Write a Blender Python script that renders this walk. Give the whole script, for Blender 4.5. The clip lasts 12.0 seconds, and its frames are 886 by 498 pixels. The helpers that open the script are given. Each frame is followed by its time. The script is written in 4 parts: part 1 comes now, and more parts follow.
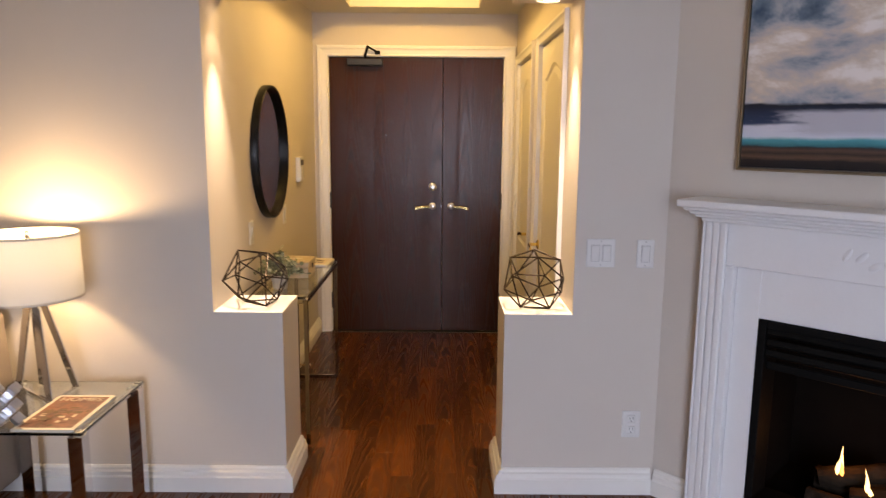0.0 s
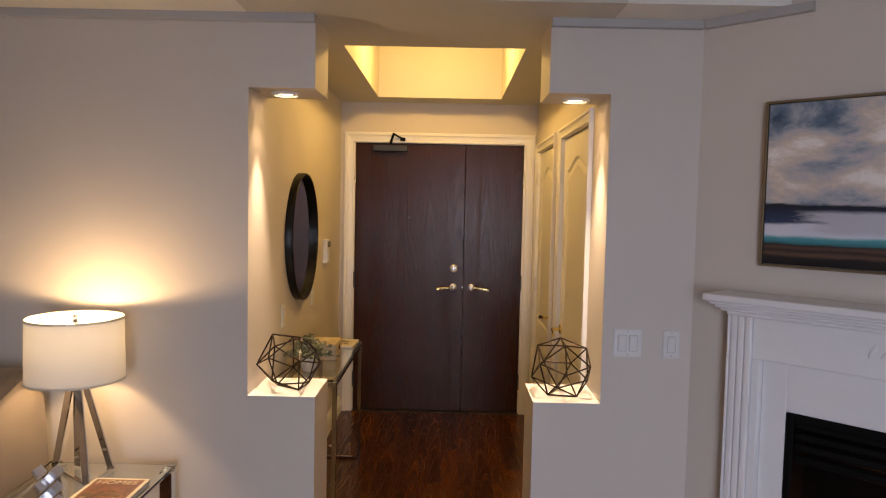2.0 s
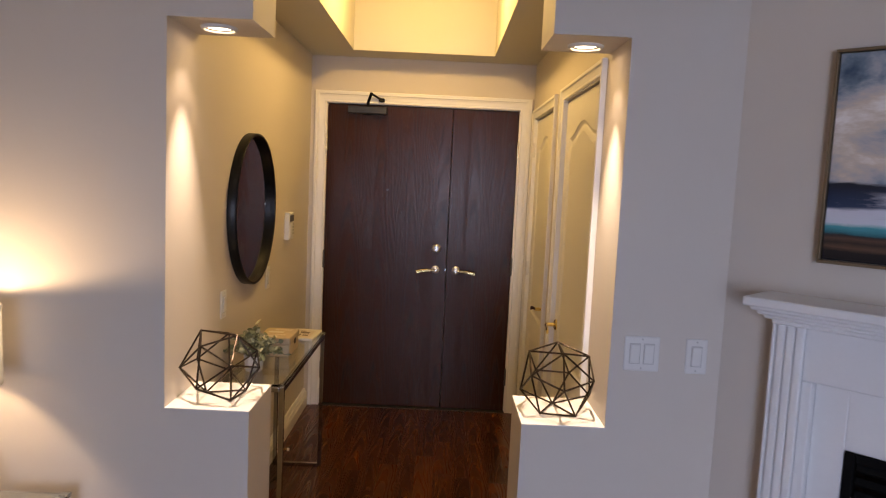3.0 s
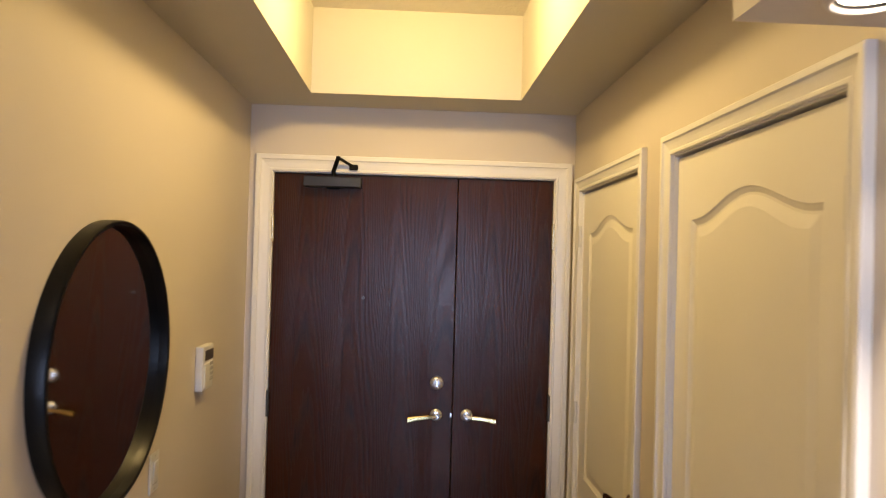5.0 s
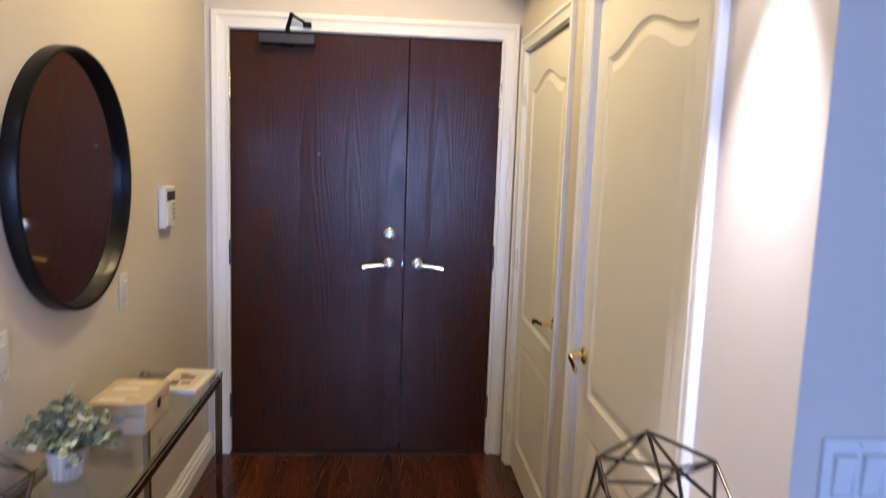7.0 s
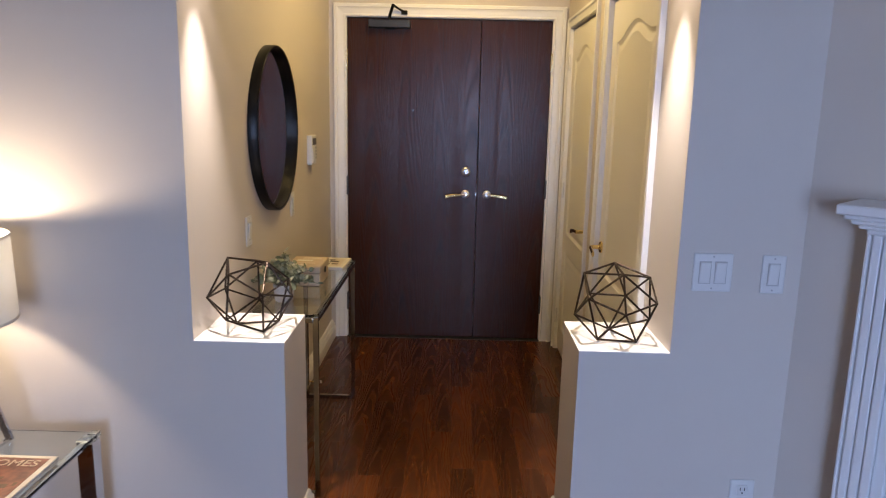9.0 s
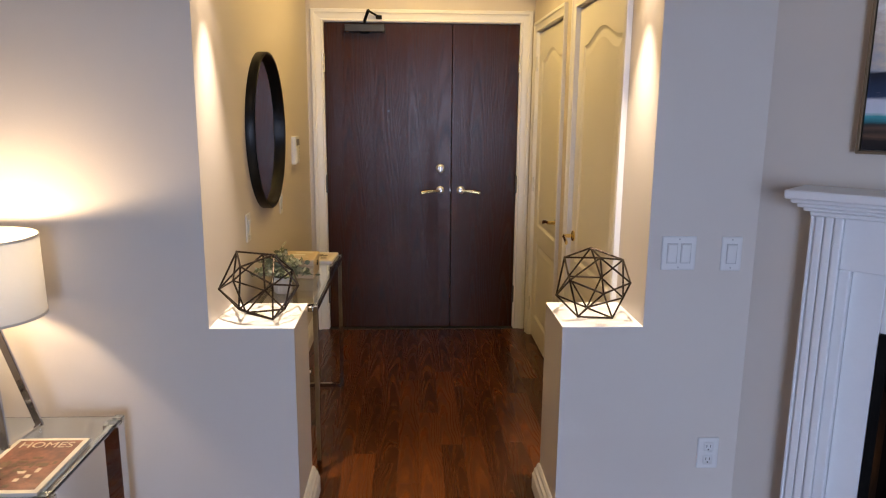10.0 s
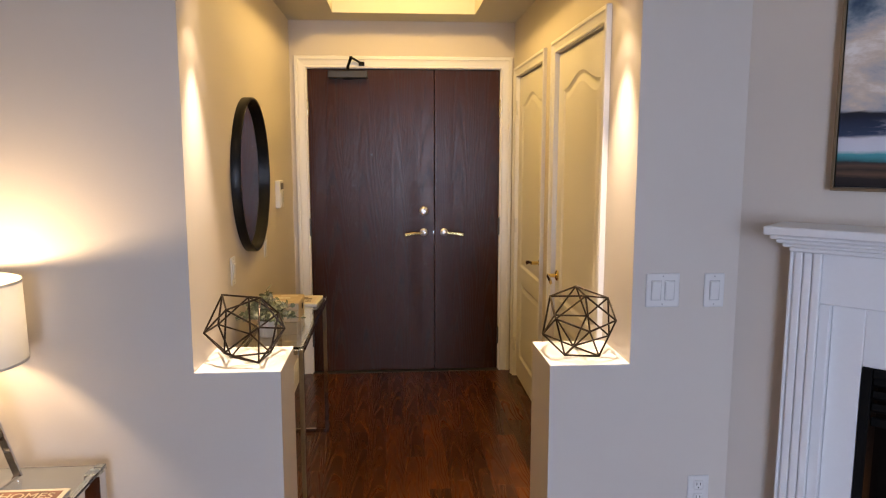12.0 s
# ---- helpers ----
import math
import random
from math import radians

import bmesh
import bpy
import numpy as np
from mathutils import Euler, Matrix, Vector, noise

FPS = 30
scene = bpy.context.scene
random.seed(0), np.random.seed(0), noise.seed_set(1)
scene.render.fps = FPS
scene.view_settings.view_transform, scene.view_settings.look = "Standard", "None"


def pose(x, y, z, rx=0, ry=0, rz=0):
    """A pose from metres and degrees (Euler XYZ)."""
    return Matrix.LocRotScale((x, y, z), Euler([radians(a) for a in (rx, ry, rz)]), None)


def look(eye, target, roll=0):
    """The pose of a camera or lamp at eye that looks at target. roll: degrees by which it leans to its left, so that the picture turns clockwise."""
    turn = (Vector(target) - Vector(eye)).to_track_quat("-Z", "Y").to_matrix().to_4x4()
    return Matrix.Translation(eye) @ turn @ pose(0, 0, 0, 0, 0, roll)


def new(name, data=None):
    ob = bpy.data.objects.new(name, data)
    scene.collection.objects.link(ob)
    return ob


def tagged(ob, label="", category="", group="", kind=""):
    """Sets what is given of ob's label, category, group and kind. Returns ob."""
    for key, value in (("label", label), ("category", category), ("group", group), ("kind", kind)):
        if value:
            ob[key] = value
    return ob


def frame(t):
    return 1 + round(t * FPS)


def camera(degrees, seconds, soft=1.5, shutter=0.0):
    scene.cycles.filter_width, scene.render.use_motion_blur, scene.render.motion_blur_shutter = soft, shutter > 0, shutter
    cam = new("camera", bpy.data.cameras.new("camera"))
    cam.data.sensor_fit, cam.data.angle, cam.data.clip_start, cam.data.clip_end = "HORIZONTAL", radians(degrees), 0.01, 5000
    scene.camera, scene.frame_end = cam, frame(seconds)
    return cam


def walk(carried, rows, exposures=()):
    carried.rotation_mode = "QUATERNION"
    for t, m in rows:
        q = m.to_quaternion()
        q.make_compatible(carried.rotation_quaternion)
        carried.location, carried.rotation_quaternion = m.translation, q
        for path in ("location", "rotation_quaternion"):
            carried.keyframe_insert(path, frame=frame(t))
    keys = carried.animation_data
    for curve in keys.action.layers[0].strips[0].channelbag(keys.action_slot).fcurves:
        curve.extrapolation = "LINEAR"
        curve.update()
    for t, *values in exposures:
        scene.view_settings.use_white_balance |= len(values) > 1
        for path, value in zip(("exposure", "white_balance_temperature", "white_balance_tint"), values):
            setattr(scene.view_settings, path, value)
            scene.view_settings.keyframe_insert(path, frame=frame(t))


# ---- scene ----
cam = camera(64.5, 12.0, soft=1.1, shutter=0.4)
PATH = [
    (0, (0.176, -0.211, 1.503), (0.185, 1.762, 1.176), 0.5),
    (0.5, (0.072, -0.319, 1.531), (0.033, 1.661, 1.251), 1.3),
    (1, (0.083, -0.337, 1.532), (0.018, 1.643, 1.252), 1.0),
    (1.5, (0.101, -0.36, 1.578), (0.094, 1.635, 1.435), 0.5),
    (2, (0.082, -0.298, 1.582), (0.064, 1.698, 1.457), 1.2),
    (2.5, (0.136, -0.044, 1.562), (0.141, 1.949, 1.397), 0.9),
    (2.7, (0.151, 0.09, 1.566), (0.152, 2.08, 1.367), 2.5),
    (4.3, (0.047, 1.307, 1.585), (0.101, 3.303, 1.478), 1.6),
    (4.5, (0.022, 1.454, 1.608), (0.063, 3.453, 1.572), -0.0),
    (5, (-0.001, 1.823, 1.669), (0.081, 3.821, 1.696), 1.6),
    (5.5, (0.006, 2.113, 1.704), (0.007, 4.111, 1.786), -1.1),
    (6, (0.029, 2.134, 1.706), (-0.032, 4.131, 1.796), -0.4),
    (6.5, (0.112, 1.942, 1.576), (0.231, 3.933, 1.432), 1.1),
    (7, (0.099, 1.606, 1.49), (0.263, 3.582, 1.228), 2.0),
    (7.5, (0.14, 1.341, 1.417), (0.19, 3.265, 0.872), -1.0),
    (7.7, (0.179, 1.234, 1.44), (0.19, 3.156, 0.886), -0.7),
    (9.3, (0.013, 0.415, 1.495), (-0.015, 2.38, 1.124), 1.3),
    (9.5, (-0.008, 0.371, 1.5), (0.023, 2.327, 1.085), -0.6),
    (10, (-0.068, 0.3, 1.499), (0.019, 2.26, 1.107), 0.5),
    (10.5, (-0.088, 0.322, 1.487), (0.012, 2.286, 1.125), -0.4),
    (11, (-0.087, 0.327, 1.49), (0.044, 2.29, 1.131), -0.4),
    (11.5, (-0.077, 0.299, 1.495), (0.071, 2.268, 1.179), -0.1),
    (12, (-0.085, 0.286, 1.491), (0.055, 2.263, 1.221), 0.0),
]
walk(cam, [(t, look(eye, target, roll)) for t, eye, target, roll in PATH],
     [(0, -0.26, 11000, 20), (0.5, -0.50, 11700, 21), (1.0, -0.56, 11700, 22), (1.5, -0.68, 11700, 23), (2.0, -0.70, 11400, 22), (2.5, -0.70, 10200, 22), (4.5, -0.42, 8700, 19), (5.5, -0.48, 6600, 15), (6.5, -0.33, 5800, 14), (7.0, -0.05, 5600, 20), (7.5, -0.06, 5600, 20), (9.5, -0.56, 7600, 16), (10.5, -0.30, 8600, 17), (12, -0.31, 9300, 18)])

# ---- light, exposure ----
WORLD = bpy.data.worlds.new("sky")
scene.world = WORLD
WORLD.use_nodes = True
_wn = WORLD.node_tree
_sky = _wn.nodes.new("ShaderNodeTexSky")
_sky.sky_type, _sky.sun_disc = "NISHITA", False
_sky.sun_elevation, _sky.sun_rotation = radians(28), radians(150)
_wn.links.new(_sky.outputs["Color"], _wn.nodes["Background"].inputs["Color"])
_wn.nodes["Background"].inputs["Strength"].default_value = 0.08


def lamp(name, kind, energy, color, m, **settings):
    data = bpy.data.lights.new(name, kind)
    data.energy, data.color = energy, color
    if "size" in settings:
        data.size = settings["size"]
    if "size_y" in settings:
        data.shape, data.size_y = "RECTANGLE", settings["size_y"]
    if "radius" in settings:
        data.shadow_soft_size = settings["radius"]
    if "spread" in settings:
        data.spread = radians(settings["spread"])
    if "cone" in settings:
        data.spot_size, data.spot_blend = radians(settings["cone"]), settings["blend"]
    ob = new(name, data)
    ob.matrix_world = m
    return ob


RX, SY = 2.273, -3.2
DAY = (0.375, 0.57, 1.0)
WARM = (1.0, 0.78, 0.335)
# daylight in the opening of the window behind the walker
lamp("back_window_daylight", "AREA", 122, DAY, look((0.35, SY - 0.03, 1.30), (0.85, 0, 0.0)), size=1.4, size_y=1.9, spread=122)
# ceiling light in the hall's tray, downlights over the two ledges, bulb of the table lamp, fire
lamp("hall_bulb", "POINT", 44, WARM, pose(0.0, 3.92, 2.60), radius=0.06)
for side, x, y in (("a", -0.627, 2.705), ("b", 0.606, 2.710)):
    lamp("downlight_beam_" + side, "SPOT", 150, (1.0, 0.94, 0.89), pose(x, y, 2.034), radius=0.006, cone=51, blend=1.0)
    lamp("downlight_spill_" + side, "SPOT", 5, (1.0, 0.91, 0.83), pose(x, y, 2.034), radius=0.006, cone=88, blend=0.5)
lamp("table_lamp_bulb", "POINT", 20.5, (1.0, 0.85, 0.63), pose(-1.332, 2.335, 1.093), radius=0.03)
lamp("fire_glow", "POINT", 0.9, (1.0, 0.42, 0.12), pose(1.69, 2.23, 0.34), radius=0.05)


# ---- materials ----
def material(name, color, rough=0.5, metal=0.0, spots=0.06, scale=6.0, bump=0.0, bump_scale=120.0, fine=None, **extra):
    """A surface with two scales of variation in colour and, if wanted, fine relief."""
    m = bpy.data.materials.new(name)
    m.use_nodes = True
    nt = m.node_tree
    b = nt.nodes["Principled BSDF"]
    tc = nt.nodes.new("ShaderNodeTexCoord")
    n1 = nt.nodes.new("ShaderNodeTexNoise")
    n1.inputs["Scale"].default_value, n1.inputs["Detail"].default_value = scale, 4
    n2 = nt.nodes.new("ShaderNodeTexNoise")
    n2.inputs["Scale"].default_value, n2.inputs["Detail"].default_value = fine or bump_scale, 3
    add = nt.nodes.new("ShaderNodeMath")
    add.operation = "MULTIPLY_ADD"
    add.inputs[1].default_value = 0.35
    nt.links.new(tc.outputs["Object"], n1.inputs["Vector"])
    nt.links.new(tc.outputs["Object"], n2.inputs["Vector"])
    nt.links.new(n2.outputs["Fac"], add.inputs[0])
    nt.links.new(n1.outputs["Fac"], add.inputs[2])
    ramp = nt.nodes.new("ShaderNodeMapRange")
    ramp.inputs["From Min"].default_value, ramp.inputs["From Max"].default_value = 0.35, 1.0
    ramp.inputs["To Min"].default_value, ramp.inputs["To Max"].default_value = 1 - spots, 1 + spots
    nt.links.new(add.outputs[0], ramp.inputs["Value"])
    mul = nt.nodes.new("ShaderNodeVectorMath")
    mul.operation = "SCALE"
    mul.inputs[0].default_value = color
    nt.links.new(ramp.outputs["Result"], mul.inputs["Scale"])
    nt.links.new(mul.outputs["Vector"], b.inputs["Base Color"])
    r2 = nt.nodes.new("ShaderNodeMapRange")
    r2.inputs["From Min"].default_value, r2.inputs["From Max"].default_value = 0.3, 0.7
    r2.inputs["To Min"].default_value, r2.inputs["To Max"].default_value = max(rough - 0.05, 0.02), min(rough + 0.05, 1)
    nt.links.new(n1.outputs["Fac"], r2.inputs["Value"])
    nt.links.new(r2.outputs["Result"], b.inputs["Roughness"])
    b.inputs["Metallic"].default_value = metal
    for key, value in extra.items():
        b.inputs[key.replace("_", " ")].default_value = value
    if bump:
        bp = nt.nodes.new("ShaderNodeBump")
        bp.inputs["Strength"].default_value, bp.inputs["Distance"].default_value = bump, 0.004
        nb = nt.nodes.new("ShaderNodeTexNoise")
        nb.inputs["Scale"].default_value, nb.inputs["Detail"].default_value = bump_scale, 5
        nt.links.new(tc.outputs["Object"], nb.inputs["Vector"])
        nt.links.new(nb.outputs["Fac"], bp.inputs["Height"])
        nt.links.new(bp.outputs["Normal"], b.inputs["Normal"])
    return m


def wood(name, dark, light, rough, along, width, tip, bow, warp, coat=0.0, vary=0.2, relief=0.1, fade=0.34, shine=0.45, bands=0.5, fine=0.55):
    """Plain-sawn oak: nested arches of growth rings run along one axis ("Y" or "Z"), one set to each width of board or veneer.
    tip: rings to the metre at the arch; bow: how far the arches are drawn out; warp: how many rings the figure wanders."""
    m = bpy.data.materials.new(name)
    m.use_nodes = True
    nt = m.node_tree
    b = nt.nodes["Principled BSDF"]

    def calc(op, x, y=None, z=None):
        n = nt.nodes.new("ShaderNodeMath")
        n.operation = op
        for k, v in enumerate((x, y, z)):
            if v is None:
                continue
            if isinstance(v, (int, float)):
                n.inputs[k].default_value = v
            else:
                nt.links.new(v, n.inputs[k])
        return n.outputs[0]

    tc, info = nt.nodes.new("ShaderNodeTexCoord"), nt.nodes.new("ShaderNodeObjectInfo")
    sep = nt.nodes.new("ShaderNodeSeparateXYZ")
    shift = nt.nodes.new("ShaderNodeVectorMath")
    shift.operation = "MULTIPLY_ADD"
    shift.inputs[1].default_value = (0.0, 31.0, 17.0)
    nt.links.new(info.outputs["Random"], shift.inputs[0])
    nt.links.new(tc.outputs["Object"], shift.inputs[2])
    nt.links.new(shift.outputs["Vector"], sep.inputs["Vector"])
    run = sep.outputs[along]

    def stretched(across, lengthways, detail):
        mp, n = nt.nodes.new("ShaderNodeMapping"), nt.nodes.new("ShaderNodeTexNoise")
        mp.inputs["Scale"].default_value = (across, lengthways if along == "Y" else across, lengthways if along == "Z" else across)
        n.inputs["Scale"].default_value, n.inputs["Detail"].default_value = 1.0, detail
        nt.links.new(shift.outputs["Vector"], mp.inputs["Vector"])
        nt.links.new(mp.outputs["Vector"], n.inputs["Vector"])
        return n.outputs["Fac"]

    inside = calc("SUBTRACT", calc("FLOORED_MODULO", calc("ADD", sep.outputs["X"], width / 2), width), width / 2)
    off = calc("MULTIPLY_ADD", info.outputs["Random"], width * 0.7, -width * 0.35)
    lean = calc("MULTIPLY", calc("SUBTRACT", stretched(2.0 / width * 0.5, 2.2 if width < 0.2 else 0.7, 2), 0.5), width * 0.9)
    across = calc("ADD", calc("ADD", inside, off), lean)
    arch = calc("MULTIPLY", calc("MULTIPLY", across, across), bow)
    wander = calc("MULTIPLY", stretched(0.9 / width, 3.0 if width < 0.2 else 0.9, 3), warp)
    rings = calc("ADD", calc("MULTIPLY", calc("ADD", run, arch), tip), wander)
    line = calc("PINGPONG", rings, 1.0)
    fibre = stretched(420.0 if width < 0.2 else 150.0, 9.0 if width < 0.2 else 5.0, 3)
    tone = calc("MULTIPLY_ADD", fibre, fine, calc("MULTIPLY", line, 0.75))
    ramp = nt.nodes.new("ShaderNodeValToRGB")
    ramp.color_ramp.elements[0].position, ramp.color_ramp.elements[0].color = 0.22, (*dark, 1)
    ramp.color_ramp.elements[1].position, ramp.color_ramp.elements[1].color = 0.22 + fade, (*light, 1)
    nt.links.new(tone, ramp.inputs["Fac"])
    broad = stretched(9.0, 1.2, 2)
    each = calc("MULTIPLY", calc("MULTIPLY_ADD", info.outputs["Random"], 2 * vary, 1 - vary), calc("MULTIPLY_ADD", broad, bands, 1 - bands / 2))
    mul = nt.nodes.new("ShaderNodeVectorMath")
    mul.operation = "SCALE"
    nt.links.new(ramp.outputs["Color"], mul.inputs[0])
    nt.links.new(each, mul.inputs["Scale"])
    nt.links.new(mul.outputs["Vector"], b.inputs["Base Color"])
    nt.links.new(calc("MULTIPLY_ADD", tone, -0.10, rough + 0.08), b.inputs["Roughness"])
    b.inputs["Specular IOR Level"].default_value = shine
    b.inputs["Coat Weight"].default_value, b.inputs["Coat Roughness"].default_value = coat, 0.16
    bp = nt.nodes.new("ShaderNodeBump")
    bp.inputs["Strength"].default_value, bp.inputs["Distance"].default_value = relief, 0.001
    nt.links.new(tone, bp.inputs["Height"])
    nt.links.new(bp.outputs["Normal"], b.inputs["Normal"])
    return m


def glowing(name, color, strength):
    m = bpy.data.materials.new(name)
    m.use_nodes = True
    b = m.node_tree.nodes["Principled BSDF"]
    b.inputs["Base Color"].default_value = (*color, 1)
    b.inputs["Emission Color"].default_value = (*color, 1)
    b.inputs["Emission Strength"].default_value = strength
    return m


def glass(name, tint, rough=0.0):
    m = bpy.data.materials.new(name)
    m.use_nodes = True
    b = m.node_tree.nodes["Principled BSDF"]
    b.inputs["Base Color"].default_value = (*tint, 1)
    b.inputs["Roughness"].default_value = rough
    b.inputs["Transmission Weight"].default_value = 1.0
    b.inputs["IOR"].default_value = 1.45
    return m


def shade_cloth(name, color):
    m = bpy.data.materials.new(name)
    m.use_nodes = True
    nt = m.node_tree
    out = nt.nodes["Material Output"]
    d, tr, mix = nt.nodes.new("ShaderNodeBsdfDiffuse"), nt.nodes.new("ShaderNodeBsdfTranslucent"), nt.nodes.new("ShaderNodeMixShader")
    tc, n = nt.nodes.new("ShaderNodeTexCoord"), nt.nodes.new("ShaderNodeTexNoise")
    mp = nt.nodes.new("ShaderNodeMapping")
    mp.inputs["Scale"].default_value = (60, 60, 400)
    nt.links.new(tc.outputs["Object"], mp.inputs["Vector"])
    nt.links.new(mp.outputs["Vector"], n.inputs["Vector"])
    ramp = nt.nodes.new("ShaderNodeValToRGB")
    ramp.color_ramp.elements[0].color = (*[c * 0.93 for c in color], 1)
    ramp.color_ramp.elements[1].color = (*color, 1)
    nt.links.new(n.outputs["Fac"], ramp.inputs["Fac"])
    nt.links.new(ramp.outputs["Color"], d.inputs["Color"])
    nt.links.new(ramp.outputs["Color"], tr.inputs["Color"])
    mix.inputs["Fac"].default_value = 0.065
    nt.links.new(d.outputs[0], mix.inputs[1])
    nt.links.new(tr.outputs[0], mix.inputs[2])
    nt.links.new(mix.outputs[0], out.inputs["Surface"])
    return m


def seascape(name, width, height):
    """The painting: cloudy sky, dark horizon, pale water, teal shallows and a brown shore, laid out over the canvas."""
    m = bpy.data.materials.new(name)
    m.use_nodes = True
    nt = m.node_tree
    b = nt.nodes["Principled BSDF"]
    tc = nt.nodes.new("ShaderNodeTexCoord")
    sep = nt.nodes.new("ShaderNodeSeparateXYZ")
    nt.links.new(tc.outputs["Object"], sep.inputs["Vector"])
    mp = nt.nodes.new("ShaderNodeMapping")
    mp.inputs["Scale"].default_value = (4.5, 4.5, 28.0)
    nt.links.new(tc.outputs["Object"], mp.inputs["Vector"])
    streak = nt.nodes.new("ShaderNodeTexNoise")
    streak.inputs["Scale"].default_value, streak.inputs["Detail"].default_value, streak.inputs["Roughness"].default_value = 1.0, 10, 0.68
    nt.links.new(mp.outputs["Vector"], streak.inputs["Vector"])
    h = nt.nodes.new("ShaderNodeMath")
    h.operation = "MULTIPLY_ADD"
    h.inputs[1].default_value = 0.055
    h.use_clamp = True
    nt.links.new(streak.outputs["Fac"], h.inputs[0])
    low = nt.nodes.new("ShaderNodeMapRange")
    low.inputs["From Min"].default_value, low.inputs["From Max"].default_value = 0.0, height
    low.inputs["To Min"].default_value, low.inputs["To Max"].default_value = -0.0275, 0.9725
    nt.links.new(sep.outputs["Z"], low.inputs["Value"])
    nt.links.new(low.outputs["Result"], h.inputs[2])
    sea = nt.nodes.new("ShaderNodeValToRGB")
    stops = ((0.0, (0.006, 0.006, 0.009)), (0.065, (0.016, 0.012, 0.013)), (0.082, (0.13, 0.070, 0.046)), (0.105, (0.035, 0.022, 0.019)), (0.125, (0.12, 0.064, 0.045)), (0.143, (0.030, 0.028, 0.030)),
             (0.152, (0.008, 0.16, 0.19)), (0.180, (0.03, 0.34, 0.38)), (0.198, (0.62, 0.66, 0.74)), (0.258, (0.64, 0.64, 0.72)),
             (0.272, (0.022, 0.050, 0.11)), (0.340, (0.012, 0.024, 0.058)), (0.368, (0.010, 0.016, 0.030)))
    for i, (p, c) in enumerate(stops):
        e = sea.color_ramp.elements[i] if i < 2 else sea.color_ramp.elements.new(p)
        e.position, e.color = p, (*c, 1)
    nt.links.new(h.outputs[0], sea.inputs["Fac"])
    pale = nt.nodes.new("ShaderNodeTexNoise")
    pale.inputs["Scale"].default_value, pale.inputs["Detail"].default_value, pale.inputs["Distortion"].default_value = 3.0, 12, 0.25
    mp3 = nt.nodes.new("ShaderNodeMapping")
    mp3.inputs["Scale"].default_value = (1.0, 1.0, 2.0)
    mp3.inputs["Location"].default_value, mp3.inputs["Rotation"].default_value = (0.35, 0.0, 0.2), (0.0, radians(28), 0.0)
    nt.links.new(tc.outputs["Object"], mp3.inputs["Vector"])
    nt.links.new(mp3.outputs["Vector"], pale.inputs["Vector"])
    pale.inputs["Roughness"].default_value = 0.62
    slope = nt.nodes.new("ShaderNodeVectorMath")
    slope.operation = "DOT_PRODUCT"
    slope.inputs[1].default_value = (0.20 / width, 0.0, -0.26 / height)
    nt.links.new(tc.outputs["Object"], slope.inputs[0])
    lift = nt.nodes.new("ShaderNodeMath")
    lift.operation = "MULTIPLY_ADD"
    lift.inputs[1].default_value = 1.34
    nt.links.new(pale.outputs["Fac"], lift.inputs[0])
    nt.links.new(slope.outputs["Value"], lift.inputs[2])
    cloud = nt.nodes.new("ShaderNodeValToRGB")
    cs = ((0.30, (0.035, 0.080, 0.14)), (0.40, (0.13, 0.20, 0.26)), (0.47, (0.32, 0.36, 0.41)), (0.54, (0.50, 0.47, 0.47)), (0.62, (0.66, 0.55, 0.46)), (0.72, (0.86, 0.80, 0.76)))
    for i, (p, c) in enumerate(cs):
        e = cloud.color_ramp.elements[i] if i < 2 else cloud.color_ramp.elements.new(p)
        e.position, e.color = p, (*c, 1)
    nt.links.new(lift.outputs[0], cloud.inputs["Fac"])
    edge = nt.nodes.new("ShaderNodeMapRange")
    edge.inputs["From Min"].default_value, edge.inputs["From Max"].default_value = 0.372, 0.384
    nt.links.new(h.outputs[0], edge.inputs["Value"])
    mix = nt.nodes.new("ShaderNodeMix")
    mix.data_type = "RGBA"
    nt.links.new(edge.outputs["Result"], mix.inputs[0])
    wide = nt.nodes.new("ShaderNodeMapRange")
    wide.inputs["From Min"].default_value, wide.inputs["From Max"].default_value = 0.46, 0.62
    tilt = nt.nodes.new("ShaderNodeMath")
    tilt.operation = "MULTIPLY_ADD"
    tilt.inputs[1].default_value = 0.75
    nt.links.new(streak.outputs["Fac"], tilt.inputs[0])
    nt.links.new(sep.outputs["X"], tilt.inputs[2])
    nt.links.new(tilt.outputs[0], wide.inputs["Value"])
    band = nt.nodes.new("ShaderNodeValToRGB")
    for i, (p, v) in enumerate(((0.20, 0.0), (0.23, 1.0), (0.33, 1.0), (0.352, 0.0))):
        e = band.color_ramp.elements[i] if i < 2 else band.color_ramp.elements.new(p)
        e.position, e.color = p, (v, v, v, 1)
    nt.links.new(h.outputs[0], band.inputs["Fac"])
    both = nt.nodes.new("ShaderNodeMath")
    both.operation = "MULTIPLY"
    nt.links.new(wide.outputs["Result"], both.inputs[0])
    nt.links.new(band.outputs["Color"], both.inputs[1])
    water = nt.nodes.new("ShaderNodeMix")
    water.data_type = "RGBA"
    water.inputs[7].default_value = (0.50, 0.50, 0.56, 1)
    nt.links.new(both.outputs[0], water.inputs[0])
    nt.links.new(sea.outputs["Color"], water.inputs[6])
    nt.links.new(water.outputs[2], mix.inputs[6])
    nt.links.new(cloud.outputs["Color"], mix.inputs[7])
    nt.links.new(mix.outputs[2], b.inputs["Base Color"])
    b.inputs["Roughness"].default_value = 0.45
    bp = nt.nodes.new("ShaderNodeBump")
